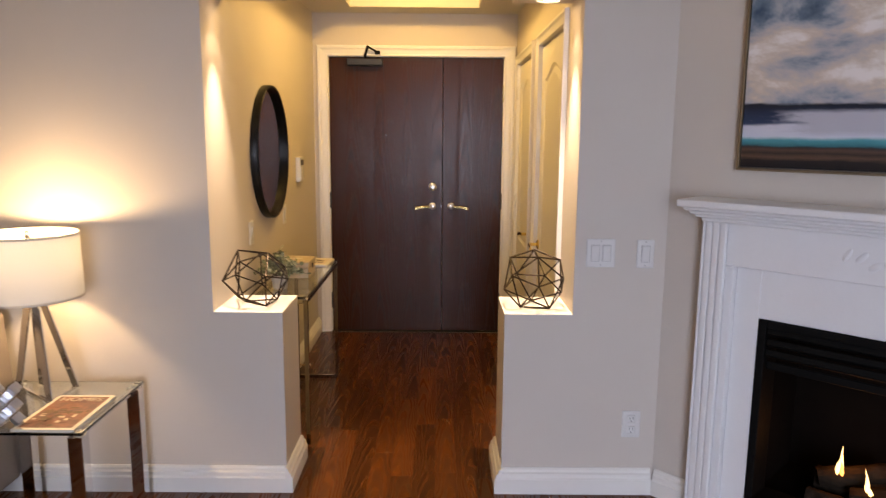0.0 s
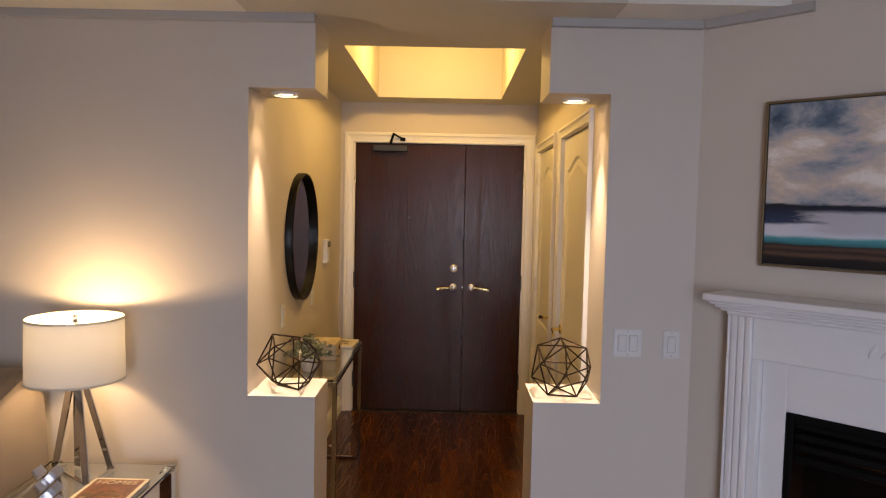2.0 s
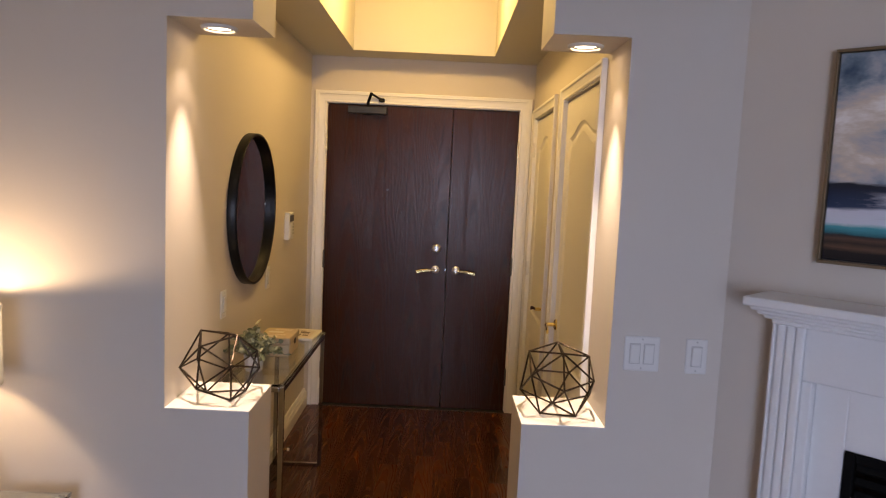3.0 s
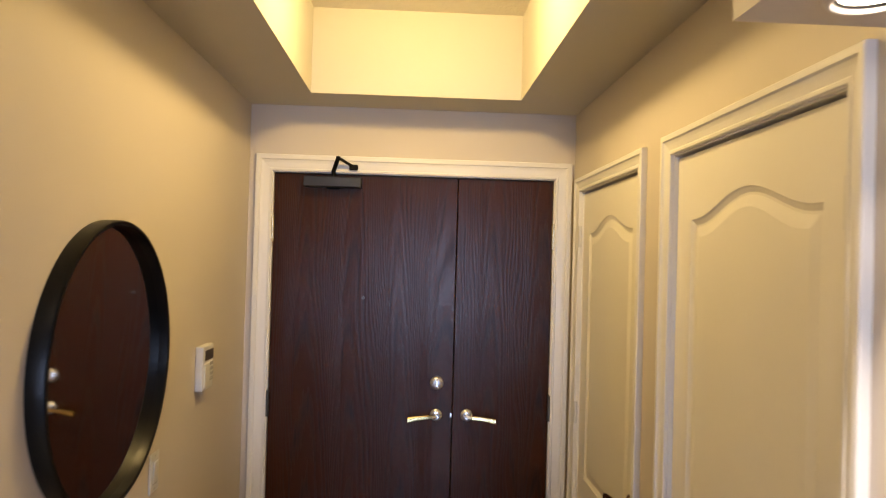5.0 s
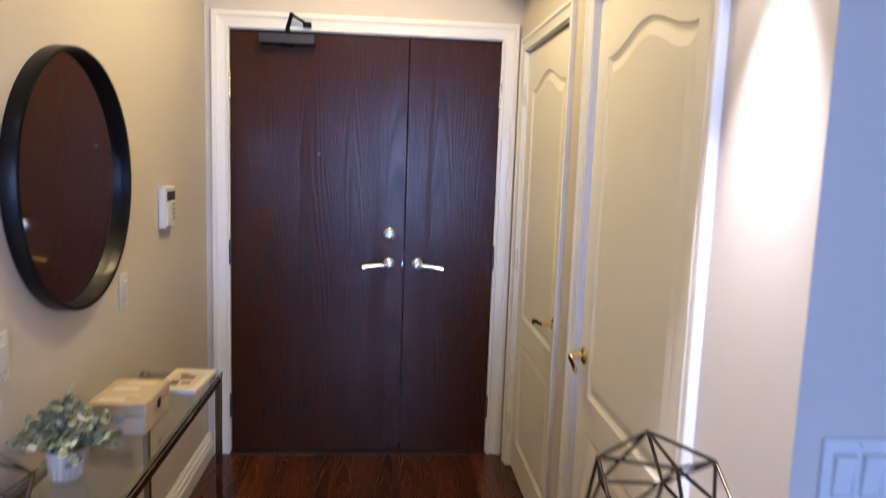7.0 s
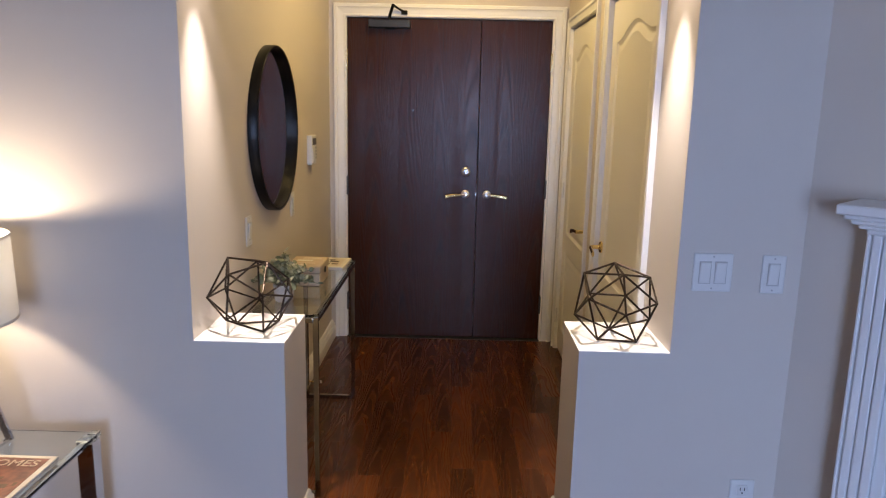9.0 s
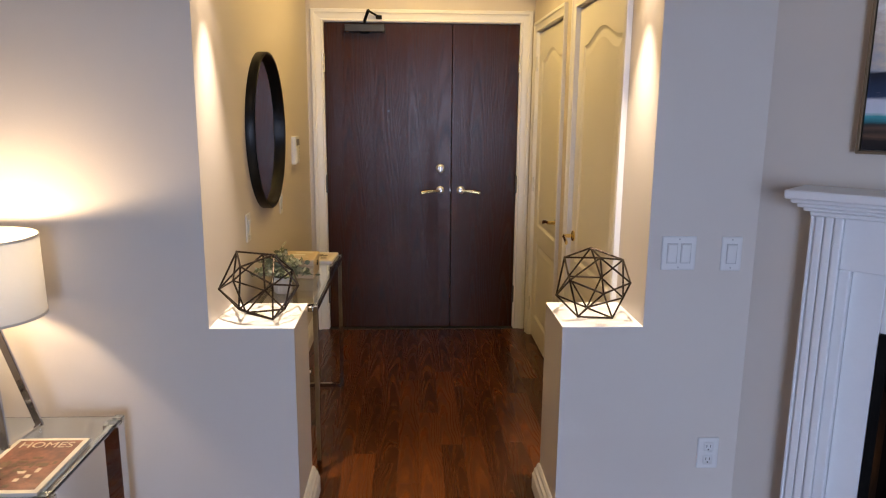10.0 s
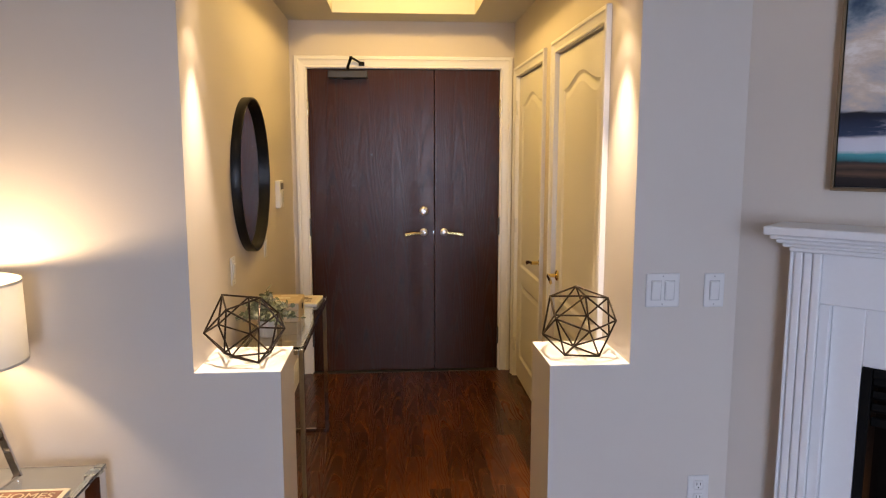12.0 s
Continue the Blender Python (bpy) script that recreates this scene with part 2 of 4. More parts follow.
    bp.inputs["Strength"].default_value, bp.inputs["Distance"].default_value = 0.4, 0.002
    nt.links.new(streak.outputs["Fac"], bp.inputs["Height"])
    nt.links.new(bp.outputs["Normal"], b.inputs["Normal"])
    return m


PAINT = material("wall_paint", (0.615, 0.555, 0.495), 0.62, spots=0.025, scale=1.6, bump=0.06, bump_scale=260)
# soffit and living ceiling: lightened to stand for the table lamp's light on them
SOFFIT = material("lamplit_ceiling", (0.80, 0.77, 0.72), 0.8, spots=0.03, scale=2.0, bump=0.05, bump_scale=200)
# hall ceiling: same paint, darkened to hold down the glare in the tray
CEIL = material("dimmed_ceiling", (0.58, 0.55, 0.49), 0.8, spots=0.03, scale=2.0, bump=0.05, bump_scale=200)
STUCCO = material("stippled_ceiling", (0.74, 0.70, 0.63), 0.9, spots=0.05, scale=9.0, bump=1.0, bump_scale=45)
WHITE = material("white_gloss_trim", (0.82, 0.80, 0.76), 0.36, spots=0.02, scale=3.0, bump=0.012, bump_scale=240)
DOORWHITE = material("white_moulded_door", (0.85, 0.82, 0.75), 0.38, spots=0.02, scale=3.0, bump=0.05, bump_scale=220)
MANTEL = material("white_mantel_paint", (0.82, 0.82, 0.82), 0.4, spots=0.03, scale=5.0, bump=0.03, bump_scale=90)
PLASTIC = material("white_plastic", (0.70, 0.69, 0.67), 0.35, spots=0.01)
LEDGE = material("painted_ledge", (0.80, 0.78, 0.76), 0.5, spots=0.03, scale=4.0, bump=0.04, bump_scale=200)
RAILPAINT = material("grey_white_moulding", (0.42, 0.41, 0.40), 0.5, spots=0.03)
BLACK = material("black_steel", (0.004, 0.004, 0.004), 0.6, spots=0.15, scale=12, Specular_IOR_Level=0.12)
BLACKMETAL = material("black_mirror_frame", (0.004, 0.004, 0.004), 0.34, 0.0, spots=0.15, scale=14, Specular_IOR_Level=0.22)
BRONZE = material("dark_bronze_rod", (0.034, 0.022, 0.015), 0.36, 0.8, spots=0.25, scale=30)
# console chrome: colour lowered to stand for reflections of dark floor and door
CHROMEDARKREFL = material("chrome_dark_reflections", (0.40, 0.385, 0.37), 0.10, 1.0, spots=0.06, scale=8)
CHROME = material("chrome", (0.72, 0.71, 0.70), 0.08, 1.0, spots=0.04, scale=8)
SATIN = material("satin_nickel", (0.74, 0.75, 0.78), 0.30, 0.9, spots=0.05, scale=20)
BRASS = material("polished_brass", (0.86, 0.67, 0.32), 0.10, 1.0, spots=0.06, scale=20)
PALEBRASS = material("pale_brass", (0.72, 0.64, 0.46), 0.25, 0.9, spots=0.06, scale=20)
PEWTER = material("dark_grey_metal", (0.10, 0.10, 0.105), 0.38, 0.6, spots=0.1, scale=14)
MIRROR = material("mirror_silver", (0.86, 0.86, 0.86), 0.015, 1.0, spots=0.0)
GLASS = glass("clear_glass", (0.90, 0.96, 0.94))
FRAMEMETAL = material("pewter_frame", (0.36, 0.27, 0.18), 0.35, 0.8, spots=0.1, scale=12)
OAK = wood("stained_oak_floor", (0.066, 0.0175, 0.0040), (0.108, 0.0290, 0.0062), 0.26, "Y", 0.097, 6.5, 230.0, 2.2, coat=0.06, vary=0.40, relief=0.03, fade=0.85, shine=0.34, fine=0.34)
DOOROAK = wood("dark_oak_door", (0.0040, 0.0013, 0.0006), (0.043, 0.0128, 0.0047), 0.27, "Z", 0.21, 5.5, 170.0, 0.7, vary=0.06, relief=0.25, fade=0.50, shine=0.19, bands=0.22, fine=0.9)
PINE = material("pale_wood_box", (0.56, 0.43, 0.28), 0.55, spots=0.2, scale=9, bump=0.1, bump_scale=50)
SHADE = shade_cloth("cream_linen_shade", (0.88, 0.86, 0.80))
LENS = glowing("downlight_lens", (1.0, 0.88, 0.70), 22.0)
FLAME = glowing("flame", (1.0, 0.50, 0.16), 2.2)
FLAMECORE = glowing("flame_core", (1.0, 0.74, 0.40), 3.4)
SOOT = material("soot", (0.005, 0.004, 0.0035), 0.9, spots=0.4, scale=9, Specular_IOR_Level=0.05)
EMBER = material("charred_log", (0.024, 0.016, 0.011), 0.95, spots=0.8, scale=18, bump=1.0, bump_scale=46, Specular_IOR_Level=0.1)
LEATHER = material("taupe_leather", (0.23, 0.185, 0.155), 0.45, spots=0.08, scale=7, bump=0.25, bump_scale=180)
SOFADARK = material("dark_sofa_base", (0.10, 0.09, 0.085), 0.5, spots=0.1, scale=7, bump=0.2, bump_scale=180)
POT = material("white_ceramic_pot", (0.70, 0.69, 0.66), 0.35, spots=0.06, scale=20)
LEAF = material("eucalyptus_leaf", (0.19, 0.205, 0.115), 0.55, spots=0.35, scale=30)
LEAF2 = material("pale_eucalyptus_leaf", (0.40, 0.40, 0.27), 0.55, spots=0.3, scale=30)
STEM = material("plant_stem", (0.13, 0.12, 0.06), 0.7)
PAPER = material("cream_paper", (0.72, 0.66, 0.56), 0.5, spots=0.03)
COVER = material("rust_brown_cover", (0.19, 0.075, 0.048), 0.32, spots=0.95, scale=22, fine=70)
INK = material("pale_print", (0.66, 0.55, 0.42), 0.4, spots=0.1)
BROWNINK = material("brown_print", (0.14, 0.09, 0.05), 0.5, spots=0.4, scale=40)
SCREEN = material("dark_display", (0.045, 0.030, 0.022), 0.3)
CLOSER = material("black_closer_paint", (0.018, 0.018, 0.022), 0.38, 0.0, spots=0.15, scale=20)
CLEAR = glass("clear_plastic", (0.95, 0.97, 0.96), 0.05)
GREYKEY = material("grey_key", (0.42, 0.41, 0.40), 0.4)
SLOT = material("dark_slot", (0.02, 0.02, 0.02), 0.6)
UNDERFLOOR = material("underfloor", (0.03, 0.012, 0.006), 0.8)


# ---- building helpers ----
def mesh_of(bm, name, mat, smooth=False):
    bmesh.ops.recalc_face_normals(bm, faces=bm.faces)
    me = bpy.data.meshes.new(name)
    bm.to_mesh(me)
    bm.free()
    me.materials.append(mat)
    if smooth:
        for p in me.polygons:
            p.use_smooth = True
        me.set_sharp_from_angle(angle=radians(38))
    return me


def part(name, bm, mat, parent=None, label="", smooth=False, at=None):
    ob = new(name, mesh_of(bm, name, mat, smooth))
    if parent is not None:
        ob.parent = parent
    if at is not None:
        ob.matrix_basis = at
    if label:
        ob["label"] = label
    return ob


def thing(name, m, label, category, group="", kind=""):
    ob = new(name)
    ob.empty_display_size = 0.1
    ob.matrix_basis = m
    return tagged(ob, label, category, group, kind)


def add_box(bm, lo, hi, bevel=0.0, segs=1):
    c = [(a + b) / 2 for a, b in zip(lo, hi)]
    d = [abs(b - a) for a, b in zip(lo, hi)]
    vs = bmesh.ops.create_cube(bm, size=1, matrix=Matrix.LocRotScale(c, None, d))["verts"]
    if bevel:
        es = {e for v in vs for e in v.link_edges}
        bmesh.ops.bevel(bm, geom=list(es), offset=bevel, segments=segs, affect="EDGES", profile=0.5)
    return bm


def box(lo, hi, bevel=0.0, segs=1):
    return add_box(bmesh.new(), lo, hi, bevel, segs)


def boxes(*spans, bevel=0.0):
    bm = bmesh.new()
    for lo, hi in spans:
        add_box(bm, lo, hi, bevel)
    return bm


def add_rod(bm, a, b, r, segs=10, r2=None):
    a, b = Vector(a), Vector(b)
    d = b - a
    m = Matrix.Translation((a + b) / 2) @ d.to_track_quat("Z", "Y").to_matrix().to_4x4()
    bmesh.ops.create_cone(bm, cap_ends=True, segments=segs, radius1=r, radius2=r if r2 is None else r2, depth=d.length, matrix=m)
    return bm


def rod(a, b, r, segs=10, r2=None):
    return add_rod(bmesh.new(), a, b, r, segs, r2)


def lathe(profile, segs=32, caps=False):
    """Turned about z from (radius, height) pairs; a closed profile makes a wall with thickness."""
    bm = bmesh.new()
    rings = []
    for r, z in profile:
        rings.append([bm.verts.new((r * math.cos(2 * math.pi * i / segs), r * math.sin(2 * math.pi * i / segs), z)) for i in range(segs)])
    for a, b in zip(rings, rings[1:]):
        for i in range(segs):
            bm.faces.new((a[i], a[(i + 1) % segs], b[(i + 1) % segs], b[i]))
    if caps:
        bm.faces.new(rings[0])
        bm.faces.new(rings[-1])
    return bm


def moulding(profile, length):
    """A straight run along x from 0 to length; the profile is (depth, height) pairs, depth towards -y."""
    bm = bmesh.new()
    ends = [[bm.verts.new((x, -d, z)) for d, z in profile] for x in (0, length)]
    n = len(profile)
    for i in range(n):
        bm.faces.new((ends[0][i], ends[0][(i + 1) % n], ends[1][(i + 1) % n], ends[1][i]))
    bm.faces.new(ends[0])
    bm.faces.new(list(reversed(ends[1])))
    return bm


def flat_bar(a, b, wide, thick, side):
    """A bar from a to b; side is the direction of its width."""
    a, b = Vector(a), Vector(b)
    z = (b - a).normalized()
    x = Vector(side)
    x = (x - z * x.dot(z)).normalized()
    y = z.cross(x)
    m = Matrix((x, y, z)).transposed().to_4x4()
    m.translation = (a + b) / 2
    bm = box((-wide / 2, -thick / 2, -(b - a).length / 2), (wide / 2, thick / 2, (b - a).length / 2), 0.0012)
    bmesh.ops.transform(bm, matrix=m, verts=bm.verts)
    return bm


def structure(name, bm, mat, label, category="", smooth=False):
    return tagged(part(name, bm, mat, None, label, smooth), label, category or name.split("_")[0], "", "structure")


# ---- the plan ----
HL, HR = -0.745, 0.720         # hall walls
FRONT, BACK = 2.572, 2.877      # knee walls, front and back
END = 4.985                    # hall's end wall
CZ, TZ, LZ = 2.336, 2.690, 2.60  # soffit, tray and living room ceilings
LEDGE_Z, BOX_Z = 0.775, 2.042
KL, KR = -0.464, 0.443         # inner sides of the knee walls
BL, BR = -0.475, 0.473         # inner sides of the drop boxes
CORNER = (1.085, 2.572)
DIAG = pose(CORNER[0], CORNER[1], 0, 0, 0, -45)   # x runs along the fireplace wall, -y into the room
DLEN = 1.68
assert abs(RX - CORNER[0] - DLEN * math.sqrt(0.5)) < 0.01
RY = CORNER[1] - DLEN * math.sqrt(0.5)
LX = -3.3

# floor slab; its boards come last
structure("floor", box((LX, SY, -0.12), (RX + 0.2, 5.10, -0.012)), UNDERFLOOR, "red-brown stained oak board floor")

# walls
structure("wall_front_left", box((LX - 0.12, FRONT, 0), (HL, 2.70, 2.75)), PAINT, "smooth greige painted wall with the hall opening")
structure("wall_hall_left", box((HL - 0.12, 2.70, 0), (HL, 5.10, 2.75)), PAINT, "smooth greige painted hall wall")
structure("wall_front_right", box((HR, FRONT, 0), (CORNER[0] + 0.05, 2.70, 2.75)), PAINT, "smooth greige painted wall with light switches")
C1A, C1B, C2A, C2B, CTOP = 4.045, 4.845, 2.955, 3.758, 1.976
structure("wall_hall_right", boxes(((HR, 2.70, 0), (HR + 0.12, C2A, 2.75)), ((HR, C2B, 0), (HR + 0.12, C1A, 2.75)), ((HR, C1B, 0), (HR + 0.12, 5.10, 2.75)),
          ((HR, C2A, CTOP), (HR + 0.12, C2B, 2.75)), ((HR, C1A, CTOP), (HR + 0.12, C1B, 2.75))), PAINT, "greige hall wall with two closet doors")
DL, DR, DTOP = -0.640, 0.631, 2.040
structure("wall_hall_end", boxes(((HL, END, 0), (DL, 5.10, 2.75)), ((DR, END, 0), (HR, 5.10, 2.75)), ((DL, END, DTOP), (DR, 5.10, 2.75))), PAINT, "greige wall round the entrance doors")
FO = (0.393, 1.287, 0.10, 0.844)   # firebox opening along the diagonal wall
dw = structure("wall_fireplace", boxes(((0, 0, 0), (FO[0], 0.12, 2.75)), ((FO[1], 0, 0), (DLEN, 0.12, 2.75)), ((FO[0], 0, FO[3]), (FO[1], 0.12, 2.75)), ((FO[0], 0, 0), (FO[1], 0.12, FO[2]))),
               PAINT, "diagonal greige wall that holds the fireplace")
dw.matrix_basis = DIAG
structure("wall_left", box((LX - 0.12, SY, 0), (LX, FRONT, 2.75)), PAINT, "plain greige living room wall")


def walled_window(wall, name, m, length, a, w, z0, z1):
    """A wall of that length along x, its room face at y 0 and the room at -y, with a framed window from a to a + w."""
    ob = structure(wall, boxes(((0, 0, 0), (a, 0.12, 2.75)), ((a + w, 0, 0), (length, 0.12, 2.75)), ((a, 0, 0), (a + w, 0.12, z0)), ((a, 0, z1), (a + w, 0.12, 2.75))), PAINT, "greige living room wall with a wide window")
    ob.matrix_basis = m
    win = thing(name, m @ pose(a, 0.06, z0), "wide white-framed living room window", "window", kind="structure")
    h = z1 - z0
    for lo, hi in (((0, -0.03, 0), (w, 0.03, 0.06)), ((0, -0.03, h - 0.06), (w, 0.03, h)), ((0, -0.03, 0.06), (0.06, 0.03, h - 0.06)), ((w - 0.06, -0.03, 0.06), (w, 0.03, h - 0.06)), ((w / 2 - 0.03, -0.03, 0.06), (w / 2 + 0.03, 0.03, h - 0.06))):
        part("window_frame", box(lo, hi, 0.004), WHITE, win)
    for x0, x1 in ((0.06, w / 2 - 0.03), (w / 2 + 0.03, w - 0.06)):
        part("pane", box((x0, 0.020, 0.06), (x1, 0.026, h - 0.06)), GLASS, win).visible_shadow = False


structure("wall_right", box((RX, SY, 0), (RX + 0.12, RY + 0.06, 2.75)), PAINT, "plain greige living room wall")
walled_window("wall_window", "window_1", pose(RX + 0.12, SY, 0, 0, 0, 180), RX - LX + 0.24, RX + 0.12 - 1.1, 1.5, 0.30, 2.30)

# knee walls and drop boxes in the opening
structure("knee_wall_left", box((HL, FRONT, 0), (KL, BACK, LEDGE_Z - 0.004)), PAINT, "greige knee wall beside the hall entry", "wall")
structure("knee_wall_right", box((KR, FRONT, 0), (HR, BACK, LEDGE_Z - 0.004)), PAINT, "greige knee wall beside the hall entry", "wall")
structure("ledge_left", box((HL, FRONT - 0.001, LEDGE_Z - 0.004), (KL + 0.001, BACK, LEDGE_Z), 0.001), LEDGE, "pale painted top of the knee wall", "ledge")
structure("ledge_right", box((KR - 0.001, FRONT - 0.001, LEDGE_Z - 0.004), (HR, BACK, LEDGE_Z), 0.001), LEDGE, "pale painted top of the knee wall", "ledge")
structure("drop_box_left", box((HL, FRONT, BOX_Z), (BL, BACK - 0.01, CZ)), PAINT, "greige boxed drop above the ledge with a downlight", "bulkhead")
structure("drop_box_right", box((BR, FRONT, BOX_Z), (HR, BACK - 0.01, CZ)), PAINT, "greige boxed drop above the ledge with a downlight", "bulkhead")

# ceilings
TX0, TX1, TY0, TY1 = -0.443, 0.427, 3.12, 4.724
SOFF = 2.34
structure("ceiling_hall", boxes(((HL, SOFF, CZ), (HR, TY0, CZ + 0.05)), ((HL, TY1, CZ), (HR, 5.10, CZ + 0.05)), ((HL, TY0, CZ), (TX0, TY1, CZ + 0.05)), ((TX1, TY0, CZ), (HR, TY1, CZ + 0.05)),
          ((TX0 - 0.05, TY0 - 0.05, CZ + 0.05), (TX0, TY1 + 0.05, TZ)), ((TX1, TY0 - 0.05, CZ + 0.05), (TX1 + 0.05, TY1 + 0.05, TZ)), ((TX0, TY0 - 0.05, CZ + 0.05), (TX1, TY0, TZ)), ((TX0, TY1, CZ + 0.05), (TX1, TY1 + 0.05, TZ))),
          CEIL, "warm white hall ceiling with a raised tray", "ceiling")
structure("ceiling_tray", box((TX0 - 0.05, TY0 - 0.05, TZ), (TX1 + 0.05, TY1 + 0.05, TZ + 0.05)), STUCCO, "stippled white top of the ceiling tray", "ceiling")
structure("ceiling_soffit_left", box((LX, SOFF, CZ), (HL, FRONT, LZ)), SOFFIT, "dropped soffit along the living room wall", "ceiling")
structure("ceiling_soffit_mid", box((HL, SOFF, CZ + 0.05), (HR, SOFF + 0.08, LZ)), SOFFIT, "face of the dropped soffit", "ceiling")
structure("ceiling_soffit_right", box((HR, SOFF, CZ), (RX, FRONT, LZ)), SOFFIT, "dropped soffit along the living room wall", "ceiling")
structure("ceiling_living", box((LX - 0.12, SY - 0.12, LZ), (RX + 0.2, FRONT + 0.12, LZ + 0.1)), SOFFIT, "plain white living room ceiling", "ceiling")

# slim moulding under the soffit
RAIL = ((0, 0), (0.020, 0.0), (0.024, 0.004), (0.024, 0.0335), (0, 0.0335))
for name, m, length in (("trim_soffit_left", pose(LX, FRONT, CZ - 0.034), BL - LX), ("trim_soffit_right", pose(BR, FRONT, CZ - 0.034), CORNER[0] - BR - 0.012), ("trim_soffit_diagonal", DIAG @ pose(0.012, 0, CZ - 0.034), 0.40)):
    structure(name, moulding(RAIL, length), RAILPAINT, "slim grey-white moulding under the soffit", "trim").matrix_basis = m

# baseboards: tall, stepped
BASE = ((0, 0), (0.030, 0), (0.030, 0.064), (0.024, 0.072), (0.022, 0.086), (0.014, 0.092), (0.012, 0.102), (0.006, 0.109), (0, 0.109))
runs = (("baseboard_front_left", pose(LX, FRONT, 0), HL - LX + (KL - HL)), ("baseboard_front_right", pose(KR, FRONT, 0), CORNER[0] - KR - 0.0125), ("baseboard_diagonal", DIAG @ pose(0.0125, 0, 0), 0.158),
        ("baseboard_knee_left", pose(KL, FRONT - 0.030, 0, 0, 0, 90), BACK - FRONT + 0.030), ("baseboard_knee_right", pose(KR, BACK, 0, 0, 0, -90), BACK - FRONT + 0.030),
        ("baseboard_hall_left", pose(HL, BACK, 0, 0, 0, 90), END - BACK), ("baseboard_hall_right", pose(HR, C1A - 0.060, 0, 0, 0, -90), C1A - C2B - 0.120))
for name, m, length in runs:
    structure(name, moulding(BASE, length), WHITE, "tall stepped white baseboard", "baseboard").matrix_basis = m

# casings: a stepped profile round each doorway, mitred
def casing(name, m, width, height, wide, label):
    """Round an opening from x 0 to width; the wall's face is y 0, the room at -y."""
    root = thing(name, m, label, "trim", kind="structure")
    prof = ((0.0, 0.0), (0.0, 0.010), (0.003, 0.0125), (0.010, 0.0125), (0.013, 0.010), (wide * 0.50, 0.013), (wide * 0.66, 0.016), (wide * 0.72, 0.021), (wide * 0.95, 0.021), (wide, 0.018), (wide, 0.0))

    def run(name, ends):
        """Two ends, each a function of the offset from the opening."""
        bm = bmesh.new()
        loops = [[bm.verts.new((e(o)[0], -d, e(o)[1])) for o, d in prof] for e in ends]
        n = len(prof)
        for i in range(n):
            bm.faces.new((loops[0][i], loops[0][(i + 1) % n], loops[1][(i + 1) % n], loops[1][i]))
        bm.faces.new(loops[0])
        bm.faces.new(loops[1])
        part(name, bm, WHITE, root)

    run("casing_side", (lambda o: (-o, 0.0), lambda o: (-o, height + o)))
    run("casing_head", (lambda o: (-o, height + o), lambda o: (width + o, height + o)))
    run("casing_side", (lambda o: (width + o, height + o), lambda o: (width + o, 0.0)))
    part("jamb", boxes(((-0.002, 0.0, 0), (0.004, 0.10, height)), ((width - 0.004, 0.0, 0), (width + 0.002, 0.10, height)), ((0.004, 0.0, height - 0.004), (width - 0.004, 0.10, height + 0.002))), WHITE, root)
    return root


casing("trim_entrance", pose(DL, END, 0), DR - DL, DTOP, 0.074, "white stepped casing round the entrance doors")
casing("trim_closet_far", pose(HR, C1B, 0, 0, 0, -90), C1B - C1A, CTOP, 0.058, "white stepped casing round a closet door")
casing("trim_closet_near", pose(HR, C2B, 0, 0, 0, -90), C2B - C2A, CTOP, 0.058, "white stepped casing round a closet door")


# ---- entrance doors ----
def lever_set(parent, x, z, way, blade_mat, rose_mat, y=0.0, length=0.115):
    """Round rose, neck and a bent blade that points to way (+1 or -1) along x, out to -y."""
    rose = part("rose", lathe(((0.0, 0.0), (0.027, 0.0), (0.027, 0.005), (0.023, 0.010), (0.012, 0.013), (0.0, 0.013)), 28), rose_mat, parent, "round satin rose", True, pose(x, y, z, 90))
    neck = add_rod(rod((x, y, z), (x, y - 0.052, z), 0.0095, 14), (x, y - 0.046, z), (x + way * 0.022, y - 0.052, z), 0.009, 12)
    part("neck", neck, rose_mat, parent, "", True)
    bm = bmesh.new()
    prev = None
    n = 8
    for i in range(n + 1):
        t = i / n
        cx, cz = x + way * (0.012 + t * length), z + 0.003 * math.sin(t * math.pi) - 0.014 * t
        half, dep = 0.0105 * (0.75 + 0.35 * t), 0.006
        ring = [bm.verts.new((cx, y - 0.052 + s * dep - 0.006 * t, cz + u * half)) for s, u in ((-1, -0.6), (-1, 0.6), (-0.4, 1), (0.6, 0.8), (1, 0), (0.6, -0.8), (-0.4, -1))]
        if prev:
            for k in range(7):
                bm.faces.new((prev[k], prev[(k + 1) % 7], ring[(k + 1) % 7], ring[k]))
        else:
            bm.faces.new(ring)
        prev = ring
    bm.faces.new(prev)
    part("lever", bm, blade_mat, parent, "brass-toned lever blade", True)


def hinge(parent, x, y, z, mat, h=0.115):
    bm = rod((x, y - 0.006, z - h / 2), (x, y - 0.006, z + h / 2), 0.0085, 10)
    for k in (-0.3, 0.0, 0.3):
        add_rod(bm, (x, y, z + k * h - 0.001), (x, y, z + k * h + 0.001), 0.0085, 10)
    for k in (-1, 1):
        add_rod(bm, (x, y, z + k * h / 2), (x, y, z + k * (h / 2 + 0.006)), 0.006, 8, 0.002)
    part("hinge", bm, mat, parent, "", True)


